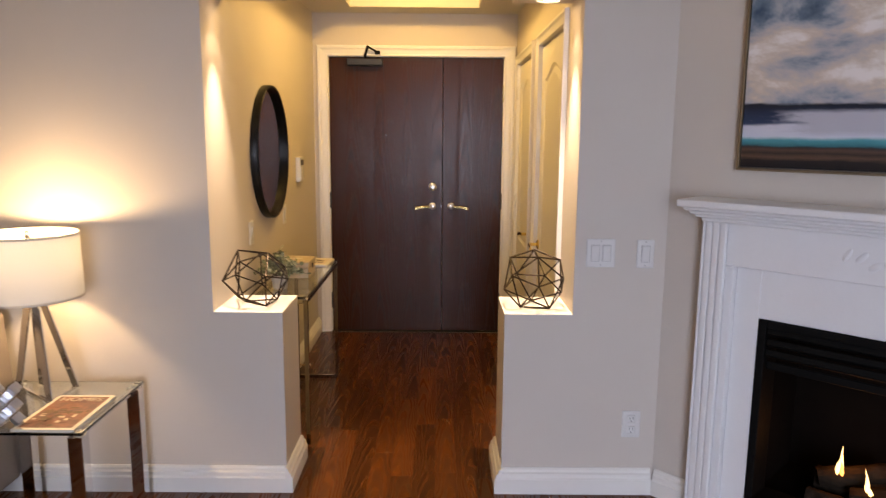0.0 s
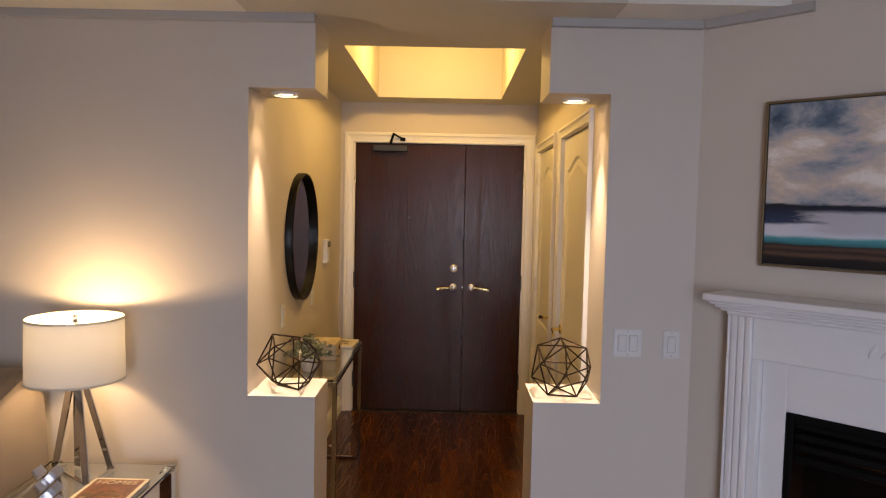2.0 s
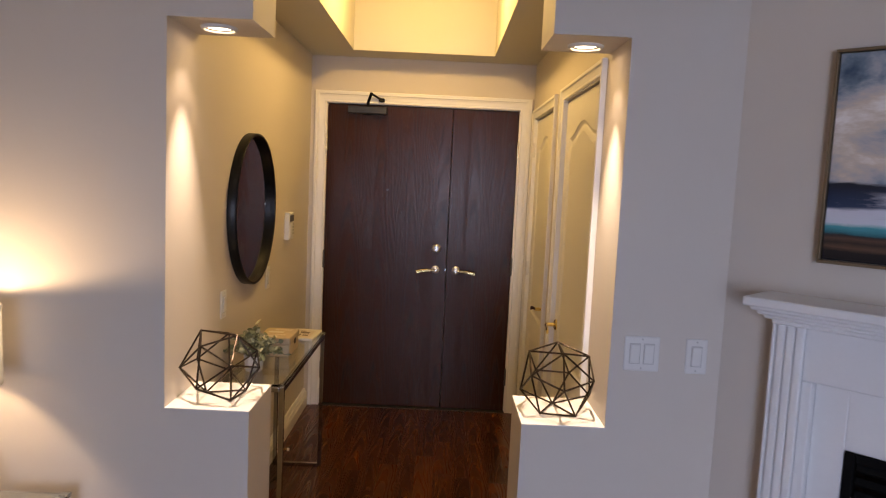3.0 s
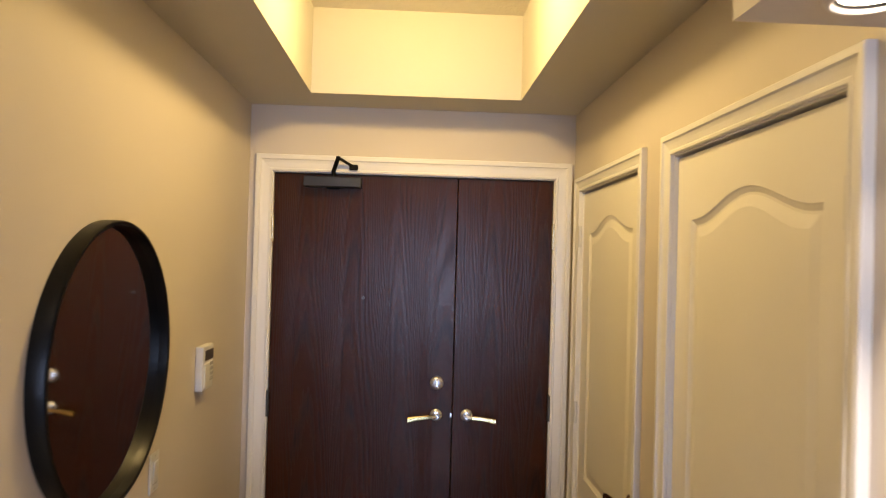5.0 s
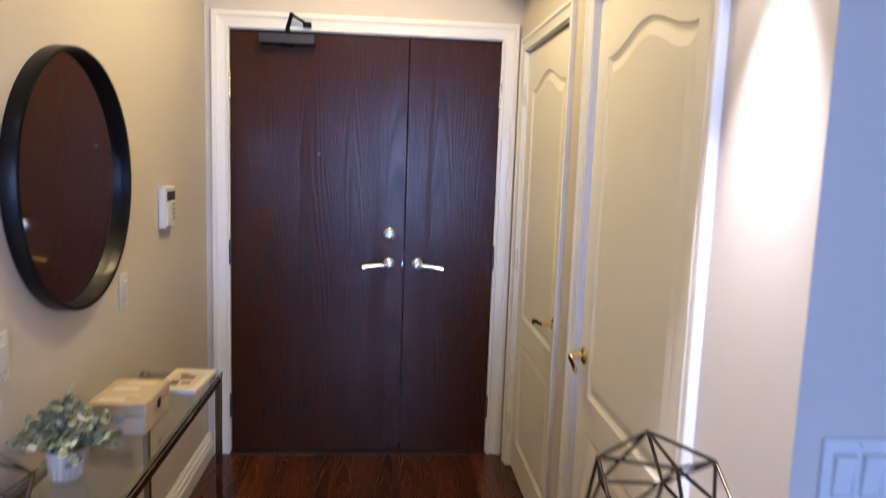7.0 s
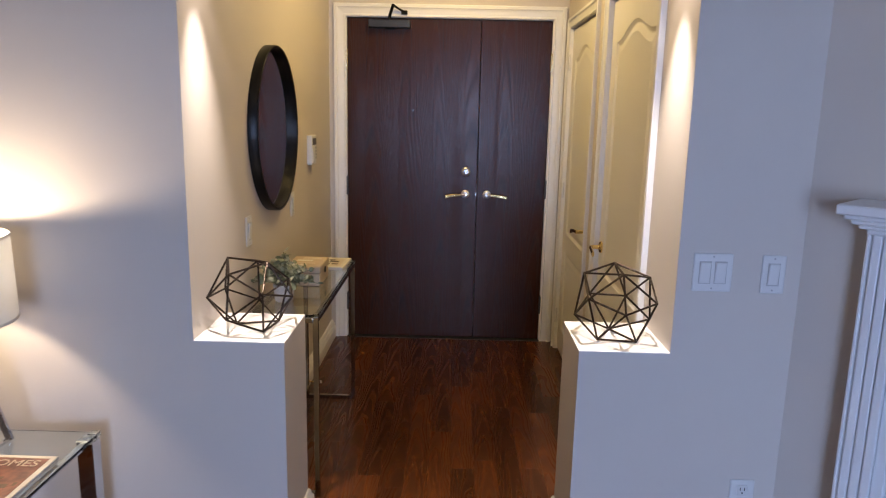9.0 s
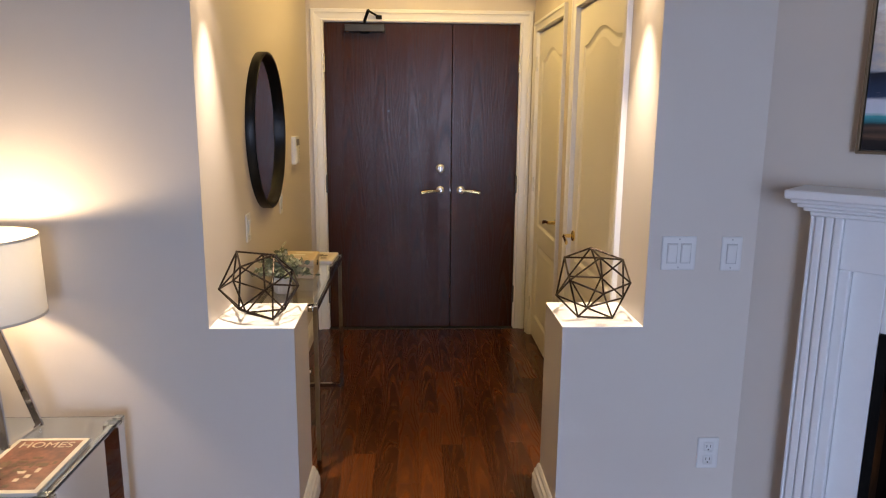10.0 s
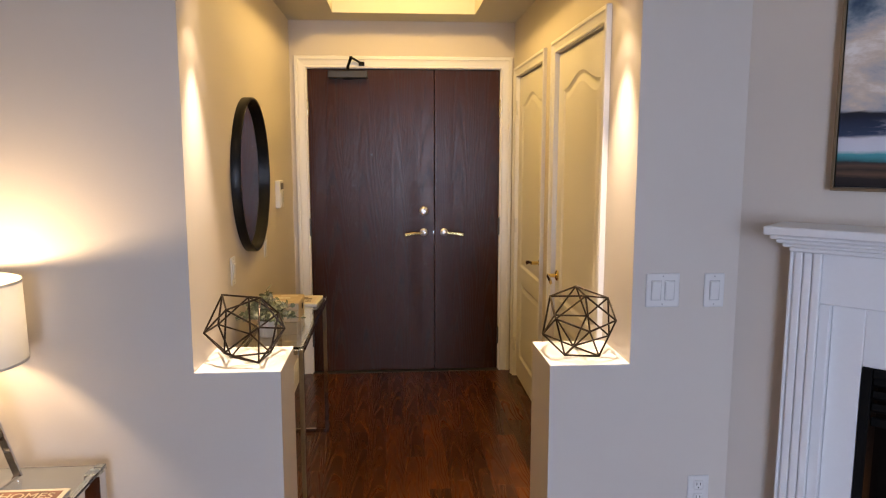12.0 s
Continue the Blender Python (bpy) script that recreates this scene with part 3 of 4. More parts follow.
SEAM = 0.191
for nm, x0, x1, hx in (("door_1", DL + 0.006, SEAM - 0.002, DL + 0.004), ("door_2", SEAM + 0.002, DR - 0.006, DR - 0.004)):
    d = thing(nm, pose(0, 5.0, 0), "closed dark-stained oak veneer entrance door leaf", "door", "entrance doors", "structure")
    part("leaf", box((x0, 0, 0.008), (x1, 0.045, DTOP - 0.006), 0.002), DOOROAK, d)
    for z in (1.782, 1.004, 0.245):
        hinge(d, hx, -0.008, z, PALEBRASS if z > 1.5 else PEWTER)
    if nm == "door_1":
        lever_set(d, 0.118, 0.963, -1, BRASS, SATIN)
        part("deadbolt", lathe(((0.0, 0.0), (0.031, 0.0), (0.031, 0.006), (0.026, 0.013), (0.016, 0.016), (0.0, 0.016)), 28), SATIN, d, "round satin deadbolt", True, pose(0.118, 0, 1.106, 90))
        part("thumb_turn", box((0.111, -0.030, 1.090), (0.125, -0.014, 1.122), 0.003), SATIN, d)
        part("peephole", lathe(((0.0, 0.002), (0.004, 0.002), (0.004, 0.004), (0.0075, 0.004), (0.0075, 0.0), (0.0, 0.0)), 16), PEWTER, d, "", True, pose(-0.224, 0, 1.482, 90))
        part("strike", box((SEAM - 0.010, -0.002, 0.955), (SEAM - 0.003, 0.0, 0.972)), SATIN, d)
        # door closer
        body = part("closer", box((-0.497, -0.066, 1.972), (-0.243, -0.004, 2.018), 0.004), CLOSER, d, "black hydraulic door closer")
        part("spindle", rod((-0.370, -0.030, 2.018), (-0.370, -0.030, 2.040), 0.010), BLACK, body, "", True)
        part("closer_arm", flat_bar((-0.372, -0.030, 2.040), (-0.345, -0.085, 2.098), 0.018, 0.007, (1, 0, 0)), BLACK, body)
        part("closer_link", flat_bar((-0.345, -0.085, 2.098), (-0.285, -0.036, 2.068), 0.015, 0.007, (0, 1, 1)), BLACK, body)
        part("closer_shoe", box((-0.300, -0.046, 2.052), (-0.262, -0.020, 2.076), 0.003), BLACK, body)
        part("closer_joint", lathe(((0.0, -0.008), (0.010, -0.006), (0.010, 0.006), (0.0, 0.008)), 14), BLACK, body, "", True, pose(-0.345, -0.085, 2.098))
        part("closer_bracket", box((-0.40, -0.03, 1.966), (-0.34, -0.006, 1.976), 0.003), BLACK, body)
    else:
        lever_set(d, 0.256, 0.963, 1, BRASS, SATIN)
structure("threshold", box((DL, 4.96, 0.0), (DR, 5.10, 0.006), 0.002), SLOT, "dark flat threshold strip under the doors")
structure("wall_corridor", box((HL - 0.12, 5.12, 0), (HR + 0.12, 5.2, 2.75)), PAINT, "plain wall beyond the entrance doors")


# ---- closet doors ----
def arch_outline(x0, x1, z0, z1, rise, inset=0.0):
    """Panel outline; the head is an ogee arch that rises over the middle."""
    x0, x1, z0 = x0 + inset, x1 - inset, z0 + inset
    pts = [(x0, z0), (x1, z0)]
    n = 18
    for i in range(n + 1):
        t = 1 - i / n
        s = abs(2 * t - 1)
        k = 0.5 + 0.5 * math.cos(math.pi * min(1.0, s / 0.94)) if rise else 0.0
        pts.append((x0 + t * (x1 - x0), z1 - inset + rise * k))
    return pts


def panel_ring(bm, outer, inner, y0, y1):
    a = [bm.verts.new((x, y0, z)) for x, z in outer]
    b = [bm.verts.new((x, y1, z)) for x, z in inner]
    for i in range(len(a)):
        j = (i + 1) % len(a)
        bm.faces.new((a[i], a[j], b[j], b[i]))
    return b


def moulded_door(name, m, width, height, handle_side, label):
    d = thing(name, m, label, "door", "closet doors", "structure")
    marg = 0.110 if handle_side > 0 else 0.100
    part("core", box((0.003, 0.010, 0.012), (width - 0.003, 0.036, height - 0.011)), DOORWHITE, d)
    spans = ((0.765, height - 0.186, 0.060), (0.16, 0.655, 0.0))
    skin = bmesh.new()
    loops = [[(0.003, 0.012), (width - 0.003, 0.012), (width - 0.003, height - 0.011), (0.003, height - 0.011)]]
    loops += [arch_outline(marg, width - marg, *s) for s in spans]
    for lp in loops:
        vs = [skin.verts.new((x, 0.0, z)) for x, z in lp]
        for i in range(len(vs)):
            skin.edges.new((vs[i], vs[(i + 1) % len(vs)]))
    bmesh.ops.triangle_fill(skin, use_beauty=True, edges=skin.edges, normal=(0, -1, 0))
    part("leaf", skin, DOORWHITE, d)
    for z0, z1, rise in spans:
        bm = bmesh.new()
        o = [arch_outline(marg, width - marg, z0, z1, rise, i) for i in (0.0, 0.004, 0.014, 0.020, 0.046)]
        ys = (0.0, 0.0035, 0.0085, 0.0085, 0.0025)
        last = None
        for k in range(4):
            last = panel_ring(bm, o[k], o[k + 1], ys[k], ys[k + 1])
        bm.faces.new(last)
        bmesh.ops.remove_doubles(bm, verts=bm.verts, dist=1e-5)
        part("panel", bm, DOORWHITE, d, "sunk arched panel" if rise else "sunk square panel")
    hx = 0.055 if handle_side < 0 else width - 0.062
    lever_set(d, hx, 0.885, -handle_side * 1, BRASS, BRASS, length=0.095)
    for z in (1.78, 1.02, 0.22):
        hinge(d, width + 0.001 if handle_side < 0 else -0.001, -0.010, z, PLASTIC, 0.09)
    return d


# local x of a closet door runs from its far end towards the living room
moulded_door("door_3", pose(HR + 0.012, C1B, 0, 0, 0, -90), C1B - C1A, CTOP, 1, "closed white moulded two-panel closet door")
moulded_door("door_4", pose(HR + 0.012, C2B, 0, 0, 0, -90), C2B - C2A, CTOP, -1, "closed white moulded two-panel closet door")
structure("closet_back", box((HR + 0.13, 2.70, 0), (HR + 0.17, 5.10, 2.75)), PAINT, "plain wall behind the closet doors", "wall")


# ---- lights that show ----
fl = thing("ceiling_light", pose(0.0, 3.92, TZ), "round flush ceiling light glowing warm in the tray", "ceiling light")
part("base_plate", lathe(((0.0, 0.0), (0.13, 0.0), (0.13, -0.014), (0.10, -0.018), (0.0, -0.018)), 36), SATIN, fl, "", True)
part("lamp_holder", lathe(((0.0, -0.018), (0.02, -0.018), (0.02, -0.045), (0.0, -0.045)), 16), PLASTIC, fl, "", True)
for nm, x, y in (("a", -0.627, 2.72), ("b", 0.606, 2.74)):
    d = thing("downlight", pose(x, y, BOX_Z), "recessed round downlight with a white trim ring, lit", "downlight", "downlights over the ledges")
    part("trim_ring", lathe(((0.047, 0.0), (0.061, 0.0), (0.060, -0.006), (0.055, -0.011), (0.050, -0.011), (0.047, -0.006), (0.047, 0.0)), 40), PLASTIC, d, "", True)
    part("baffle", lathe(((0.041, -0.0005), (0.0468, -0.0005), (0.0468, -0.0045), (0.041, -0.0015), (0.041, -0.0005)), 40), PEWTER, d, "dark inner baffle", True)
    part("lens", lathe(((0.0, -0.0015), (0.0408, -0.0015), (0.0408, -0.0005), (0.0, -0.0005)), 30), LENS, d, "glowing lens")


# ---- round mirror ----
mir = thing("round_mirror", pose(HL, 3.560, 1.392, 0, 90, 0), "round wall mirror in a deep black metal frame", "mirror")
R = 0.348
part("frame", lathe(((R - 0.012, 0.0), (R, 0.0), (R, 0.036), (R - 0.003, 0.040), (R - 0.010, 0.040), (R - 0.013, 0.037), (R - 0.013, 0.010), (R - 0.012, 0.0)), 96), BLACKMETAL, mir, "deep black frame", True)
part("mirror_glass", lathe(((0.0, 0.003), (R - 0.011, 0.003), (R - 0.011, 0.012), (0.0, 0.012)), 96), MIRROR, mir, "silvered glass")


# ---- wall devices ----
def rocker_plate(m, gangs, label):
    root = thing("light_switch", m, label, "switch", "light switches")
    w = 0.070 + 0.046 * (gangs - 1)
    part("plate", box((-w / 2, -0.006, -0.058), (w / 2, 0, 0.058), 0.004, 2), PLASTIC, root)
    for g in range(gangs):
        cx = (g - (gangs - 1) / 2) * 0.046
        part("surround", boxes(((cx - 0.0175, -0.0075, -0.034), (cx - 0.0160, -0.004, 0.034)), ((cx + 0.0160, -0.0075, -0.034), (cx + 0.0175, -0.004, 0.034)), ((cx - 0.0160, -0.0075, 0.0325), (cx + 0.0160, -0.004, 0.034)), ((cx - 0.0160, -0.0075, -0.034), (cx + 0.0160, -0.004, -0.0325))), GREYKEY, root)
        bm = box((cx - 0.0155, -0.010, -0.032), (cx + 0.0155, -0.004, 0.032), 0.0015)
        bmesh.ops.rotate(bm, cent=(cx, -0.006, 0), matrix=Matrix.Rotation(radians(4), 3, "X"), verts=bm.verts)
        part("rocker", bm, PLASTIC, root)
    for z in (0.048, -0.048):
        part("screw", rod((0, -0.0065, z), (0, -0.0055, z), 0.003, 10), GREYKEY, root)
    return root


rocker_plate(pose(0.823, FRONT, 1.031), 2, "white double rocker switch on the greige wall")
rocker_plate(pose(1.003, FRONT, 1.029), 1, "white single rocker switch on the greige wall")
rocker_plate(pose(HL, 3.180, 1.013, 0, 0, 90), 1, "white single rocker switch below the mirror")
rocker_plate(pose(HL, 3.915, 1.022, 0, 0, 90), 1, "white single rocker switch near the alarm keypad")

o = thing("wall_outlet", pose(0.982, FRONT, 0.305), "white double power outlet low on the wall", "outlet")
part("plate", box((-0.038, -0.006, -0.058), (0.038, 0, 0.058), 0.004, 2), PLASTIC, o)
for z in (-0.024, 0.024):
    f = part("socket", box((-0.017, -0.009, z - 0.017), (0.017, -0.004, z + 0.017), 0.005, 2), PLASTIC, o)
    for x in (-0.0065, 0.0065):
        part("slot", box((x - 0.0012, -0.0096, z - 0.001), (x + 0.0012, -0.0085, z + 0.009)), SLOT, f)
    part("ground_hole", rod((0, -0.0096, z - 0.009), (0, -0.0085, z - 0.009), 0.0028, 10), SLOT, f)

al = thing("alarm_keypad", pose(HL, 4.345, 1.262, 0, 0, 90), "white alarm keypad with a grey display and keys", "keypad")
part("body", box((-0.062, -0.028, -0.078), (0.062, 0, 0.078), 0.005, 2), PLASTIC, al)
part("display", box((-0.040, -0.0300, 0.026), (0.054, -0.027, 0.062), 0.001), SCREEN, al, "dark grey display")
part("flap", box((-0.052, -0.033, -0.068), (0.006, -0.027, 0.016), 0.002), PLASTIC, al)
for i in range(3):
    for j in range(4):
        part("key", box((0.014 + i * 0.014, -0.031, 0.004 - j * 0.018), (0.024 + i * 0.014, -0.027, 0.016 - j * 0.018), 0.001), GREYKEY, al)


# ---- console table in the hall ----
CT = thing("console_table", pose(-0.573, 3.482, 0), "narrow glass console table with slim chrome frame", "table")
hx, hy, ht, tb = 0.130, 0.482, 0.728, 0.020
part("glass_top", box((-hx + 0.002, -hy + 0.002, ht), (hx - 0.002, hy - 0.002, ht + 0.008), 0.0015), GLASS, CT, "clear glass top")
for sx in (-1, 1):
    for sy in (-1, 1):
        x, y = sx * (hx - tb / 2), sy * (hy - tb / 2)
        part("leg", box((x - tb / 2, y - tb / 2, 0), (x + tb / 2, y + tb / 2, ht - 0.003), 0.0015), CHROMEDARKREFL, CT)
        part("glass_pad", rod((x, y, ht - 0.003), (x, y, ht), 0.009, 14), PLASTIC, CT)
        part("corner_clip", boxes(((x - 0.010, y + sy * 0.0105, ht + 0.0002), (x + 0.010, y + sy * 0.0125, ht + 0.011)), ((x + sx * 0.0105, y - 0.010, ht + 0.0002), (x + sx * 0.0125, y + 0.0125, ht + 0.011)), ((x - 0.010, y - 0.010, ht + 0.0084), (x + 0.010, y + 0.010, ht + 0.011)), bevel=0.0008), CLEAR, CT, "clear plastic corner clip")
for sy in (-1, 1):
    y = sy * (hy - tb / 2)
    part("foot_bar", box((-hx + tb, y - tb / 2, 0.0), (hx - tb, y + tb / 2, tb), 0.0015), CHROMEDARKREFL, CT)
    part("end_rail", box((-hx + tb, y - tb / 2, ht - 0.003 - tb), (hx - tb, y + tb / 2, ht - 0.003), 0.0015), CHROMEDARKREFL, CT)
for sx in (-1, 1):
    x = sx * (hx - tb / 2)
    part("side_rail", box((x - tb / 2, -hy + tb, ht - 0.003 - tb), (x + tb / 2, hy - tb, ht - 0.003), 0.0015), CHROMEDARKREFL, CT)
TOP = ht + 0.008

plant = thing("potted_plant", pose(-0.612, 3.185, TOP), "small bushy eucalyptus in a white ribbed pot", "plant")
pot = lathe(((0.0, 0.0), (0.030, 0.0), (0.034, 0.004), (0.040, 0.062), (0.042, 0.064), (0.042, 0.070), (0.037, 0.070), (0.036, 0.058), (0.0, 0.056)), 96)
for v in pot.verts:
    r = math.hypot(v.co.x, v.co.y)
    if 0.033 < r < 0.041 and 0.003 < v.co.z < 0.063 and abs(v.co.z - 0.058) > 0.001:
        k = 1 + 0.035 * math.cos(16 * math.atan2(v.co.y, v.co.x))
        v.co.x, v.co.y = v.co.x * k, v.co.y * k
part("pot", pot, POT, plant, "white ribbed ceramic pot", True)
part("soil", lathe(((0.0, 0.0565), (0.0360, 0.0570), (0.0360, 0.060), (0.0, 0.062)), 20), STEM, plant)
rng = random.Random(4)
stems = bmesh.new()
leaf_sets = [bmesh.new(), bmesh.new()]
for s in range(44):
    ang, lean = rng.uniform(0, 2 * math.pi), rng.uniform(0.1, 1.3)
    top = Vector((math.cos(ang) * lean * 0.118, math.sin(ang) * lean * 0.118, 0.200 - 0.105 * lean + rng.uniform(-0.02, 0.015)))
    base = Vector((math.cos(ang) * 0.018, math.sin(ang) * 0.018, 0.058))
    mid = (base + top) / 2 + Vector((0, 0, 0.03 * lean))
    pts = [base.lerp(mid, t / 3).lerp(mid.lerp(top, t / 3), t / 3) for t in range(4)]
    for a, b in zip(pts, pts[1:]):
        add_rod(stems, a, b, 0.0011, 4)
    for k in range(9):
        t = 0.25 + 0.75 * (k + 1) / 9
        p = base.lerp(mid, t).lerp(mid.lerp(top, t), t)
        d = Vector((rng.gauss(0, 1), rng.gauss(0, 1), rng.gauss(0.25, 0.6))).normalized()
        u = d.cross(Vector((rng.gauss(0, 1), rng.gauss(0, 1), rng.gauss(0, 1)))).normalized()
        w = d.cross(u)
        ln, wd = rng.uniform(0.020, 0.034), rng.uniform(0.007, 0.011)
        bm = leaf_sets[rng.random() < 0.45]
        vs = [bm.verts.new(q) for q in (p, p + d * ln * 0.3 + u * wd, p + d * ln * 0.7 + u * wd * 0.9, p + d * ln, p + d * ln * 0.7 - u * wd * 0.9, p + d * ln * 0.3 - u * wd, p + d * ln * 0.5 + w * 0.003)]
        for i in range(6):
            bm.faces.new((vs[i], vs[(i + 1) % 6], vs[6]))
part("stems", stems, STEM, plant)
for bm, mt in zip(leaf_sets, (LEAF, LEAF2)):
    part("foliage", bm, mt, plant, "grey-green leaves")["kind"] = "stuff"

bx = thing("wooden_box", pose(-0.588, 3.522, TOP), "pale wooden keepsake box with a lid on the glass", "box")
part("box_body", box((-0.072, -0.100, 0), (0.072, 0.100, 0.054), 0.003), PINE, bx)
part("lid", box((-0.075, -0.103, 0.055), (0.075, 0.103, 0.088), 0.004), PINE, bx, "pale wooden lid")
for k, (x0, y0, x1, y1) in enumerate(((-0.055, -0.085, 0.010, -0.060), (-0.045, -0.045, 0.040, -0.030), (-0.050, 0.000, 0.020, 0.030), (-0.030, 0.050, 0.050, 0.080))):
    part("lid_print", box((x0, y0, 0.0882), (x1, y1, 0.0885)), (PAPER, INK)[k % 2], bx)
part("latch", box((0.0752, -0.010, 0.042), (0.079, 0.010, 0.068), 0.002), BRONZE, bx, "dark metal latch")

cd = thing("picture_card", pose(-0.532, 3.850, TOP, 0, 0, -3), "cream framed card with a brown print, lying flat", "card")
part("card", box((-0.068, -0.108, 0), (0.068, 0.108, 0.014), 0.002), PAPER, cd)
part("print", box((-0.045, -0.080, 0.014), (0.045, 0.070, 0.0146)), INK, cd, "pale sepia print")
for k, (x0, y0, x1, y1) in enumerate(((-0.035, -0.06, -0.01, -0.02), (0.0, -0.05, 0.03, -0.03), (-0.02, 0.0, 0.025, 0.03), (-0.03, 0.04, 0.0, 0.055))):
    part("print_mark", box((x0, y0, 0.0147), (x1, y1, 0.0151)), BROWNINK, cd)


# ---- wire polyhedra on the ledges ----
def wire_polyhedron(m, label):
    """Two turned hexagons with an apex over each; twenty-four triangles of thin rod."""
    root = thing("wire_polyhedron", m, label, "ornament", "wire polyhedra on the ledges")
    s, h, t = 0.1237, 0.129, 0.0563
    vs = [Vector((0, 0, h / 2 + t))]
    vs += [Vector((s * math.cos(math.pi / 3 * i), s * math.sin(math.pi / 3 * i), h / 2)) for i in range(6)]
    vs += [Vector((s * math.cos(math.pi / 3 * i + math.pi / 6), s * math.sin(math.pi / 3 * i + math.pi / 6), -h / 2)) for i in range(6)]
    vs += [Vector((0, 0, -h / 2 - t))]
    ball = bmesh.new()
    bmesh.ops.create_icosphere(ball, subdivisions=1, radius=0.0043)
    knob = mesh_of(ball, "joint", BRONZE, True)
    rods = {}
    for i in range(14):
        for j in range(i):
            d = vs[i] - vs[j]
            if d.length < s * 1.2:
                key = round(d.length, 4)
                if key not in rods:
                    rods[key] = mesh_of(rod((0, 0, -key / 2), (0, 0, key / 2), 0.0034, 8), "rod", BRONZE, True)
                ob = new("rod", rods[key])
                ob.parent = root
                ob.matrix_basis = Matrix.Translation((vs[i] + vs[j]) / 2) @ d.to_track_quat("Z", "Y").to_matrix().to_4x4()
    for v in vs:
        ob = new("joint", knob)
        ob.parent = root
        ob.matrix_basis = Matrix.Translation(v)
    return root


POLY_L = (*(-0.6057, 2.7315, 0.8863), [-2.8548, -0.5386, 0.6766])
POLY_R = (0.582, 2.7265, 0.8875, [-2.3291, -1.3258, -0.2869])


def on_axis(x, y, z, axis):
    a = Vector(axis)
    return Matrix.Translation((x, y, z)) @ Matrix.Rotation(a.length, 4, a)


wire_polyhedron(on_axis(*POLY_L), "dark bronze wire polyhedron on the pale ledge beside the console")
wire_polyhedron(on_axis(*POLY_R), "dark bronze wire polyhedron on the pale ledge beside the closet")


# ---- side table with lamp, magazine and ornament ----
ST = thing("side_table", pose(-1.251, 2.230, 0), "square glass-topped side table with mirror-chrome legs", "table")
q, zt, lw = 0.245, 0.501, 0.049
part("glass_top", box((-q, -q, zt), (q, q, zt + 0.009), 0.002), GLASS, ST, "clear glass top")
for sx in (-1, 1):
    for sy in (-1, 1):
        x, y = sx * (q - lw / 2), sy * (q - lw / 2)
        part("leg", box((x - lw / 2, y - lw / 2, 0), (x + lw / 2, y + lw / 2, zt - 0.006), 0.002), CHROME, ST)
        part("glass_pad", rod((sx * (q - 0.025), sy * (q - 0.025), zt - 0.006), (sx * (q - 0.025), sy * (q - 0.025), zt), 0.012, 16), PLASTIC, ST)
        cx, cy = sx * (q - 0.012), sy * (q - 0.012)
        part("corner_clip", boxes(((cx - 0.014, cy - 0.014, zt + 0.0094), (cx + 0.014, cy + 0.014, zt + 0.013)), ((cx - 0.014, cy + sy * 0.0125, zt - 0.004), (cx + 0.014, cy + sy * 0.0155, zt + 0.013)), ((cx + sx * 0.0125, cy - 0.014, zt - 0.004), (cx + sx * 0.0155, cy + 0.012, zt + 0.013)), bevel=0.001), CLEAR, ST, "clear plastic corner clip")
for s in (-1, 1):
    e = s * (q - lw / 2)
    part("rail", box((e - 0.008, -q + lw, zt - 0.020), (e + 0.008, q - lw, zt - 0.006), 0.0015), CHROME, ST)
ZT = zt + 0.009

LP = thing("table_lamp", pose(-1.334, 2.335, ZT), "lit table lamp with cream drum shade and four chrome legs", "lamp")
sh0, sh1, sr = 0.380, 0.616, 0.175
part("shade", lathe(((sr - 0.0005, sh0), (sr, sh0), (sr - 0.004, sh1), (sr - 0.0045, sh1)), 64), SHADE, LP, "cream linen drum shade", True)
part("shade_hem", lathe(((sr - 0.0020, sh0 - 0.002), (sr + 0.0014, sh0 - 0.002), (sr + 0.0014, sh0 + 0.006), (sr - 0.0020, sh0 + 0.006), (sr - 0.0020, sh0 - 0.002)), 64), PAPER, LP, "", True)
part("shade_hem", lathe(((sr - 0.0060, sh1 - 0.006), (sr - 0.0026, sh1 - 0.006), (sr - 0.0026, sh1 + 0.002), (sr - 0.0060, sh1 + 0.002), (sr - 0.0060, sh1 - 0.006)), 64), PAPER, LP, "", True)
for k in range(3):
    a = 2 * math.pi * k / 3 + 0.4
    part("spider", rod((0.008 * math.cos(a), 0.008 * math.sin(a), sh1 - 0.020), ((sr - 0.006) * math.cos(a), (sr - 0.006) * math.sin(a), sh1 - 0.006), 0.0016, 6), CHROME, LP)
part("finial", lathe(((0.0, sh1 - 0.03), (0.010, sh1 - 0.028), (0.010, sh1 - 0.010), (0.006, sh1 - 0.004), (0.010, sh1 + 0.006), (0.0, sh1 + 0.014)), 16), CHROME, LP, "", True)
FEET = ((-0.126, 0.072), (0.082, -0.090), (0.098, 0.070), (-0.046, 0.092))
for x, y in FEET:
    part("leg", flat_bar((x, y, 0.004), (x * 0.16, y * 0.16, sh0 + 0.02), 0.029, 0.008, (1.0, -0.25, 0)), CHROME, LP, "flat chrome leg")
part("foot_bar", flat_bar((FEET[1][0], FEET[1][1], 0.006), (FEET[2][0], FEET[2][1], 0.006), 0.012, 0.010, (1, 0, 0)), CHROME, LP)
part("foot_bar", flat_bar((FEET[1][0], FEET[1][1], 0.006), (FEET[0][0], FEET[0][1], 0.006), 0.012, 0.010, (0, 1, 0)), CHROME, LP)
part("socket", lathe(((0.0, sh0 - 0.01), (0.024, sh0 - 0.01), (0.024, sh0 + 0.03), (0.016, sh0 + 0.05), (0.016, sh0 + 0.085), (0.0, sh0 + 0.085)), 20), CHROME, LP, "", True)

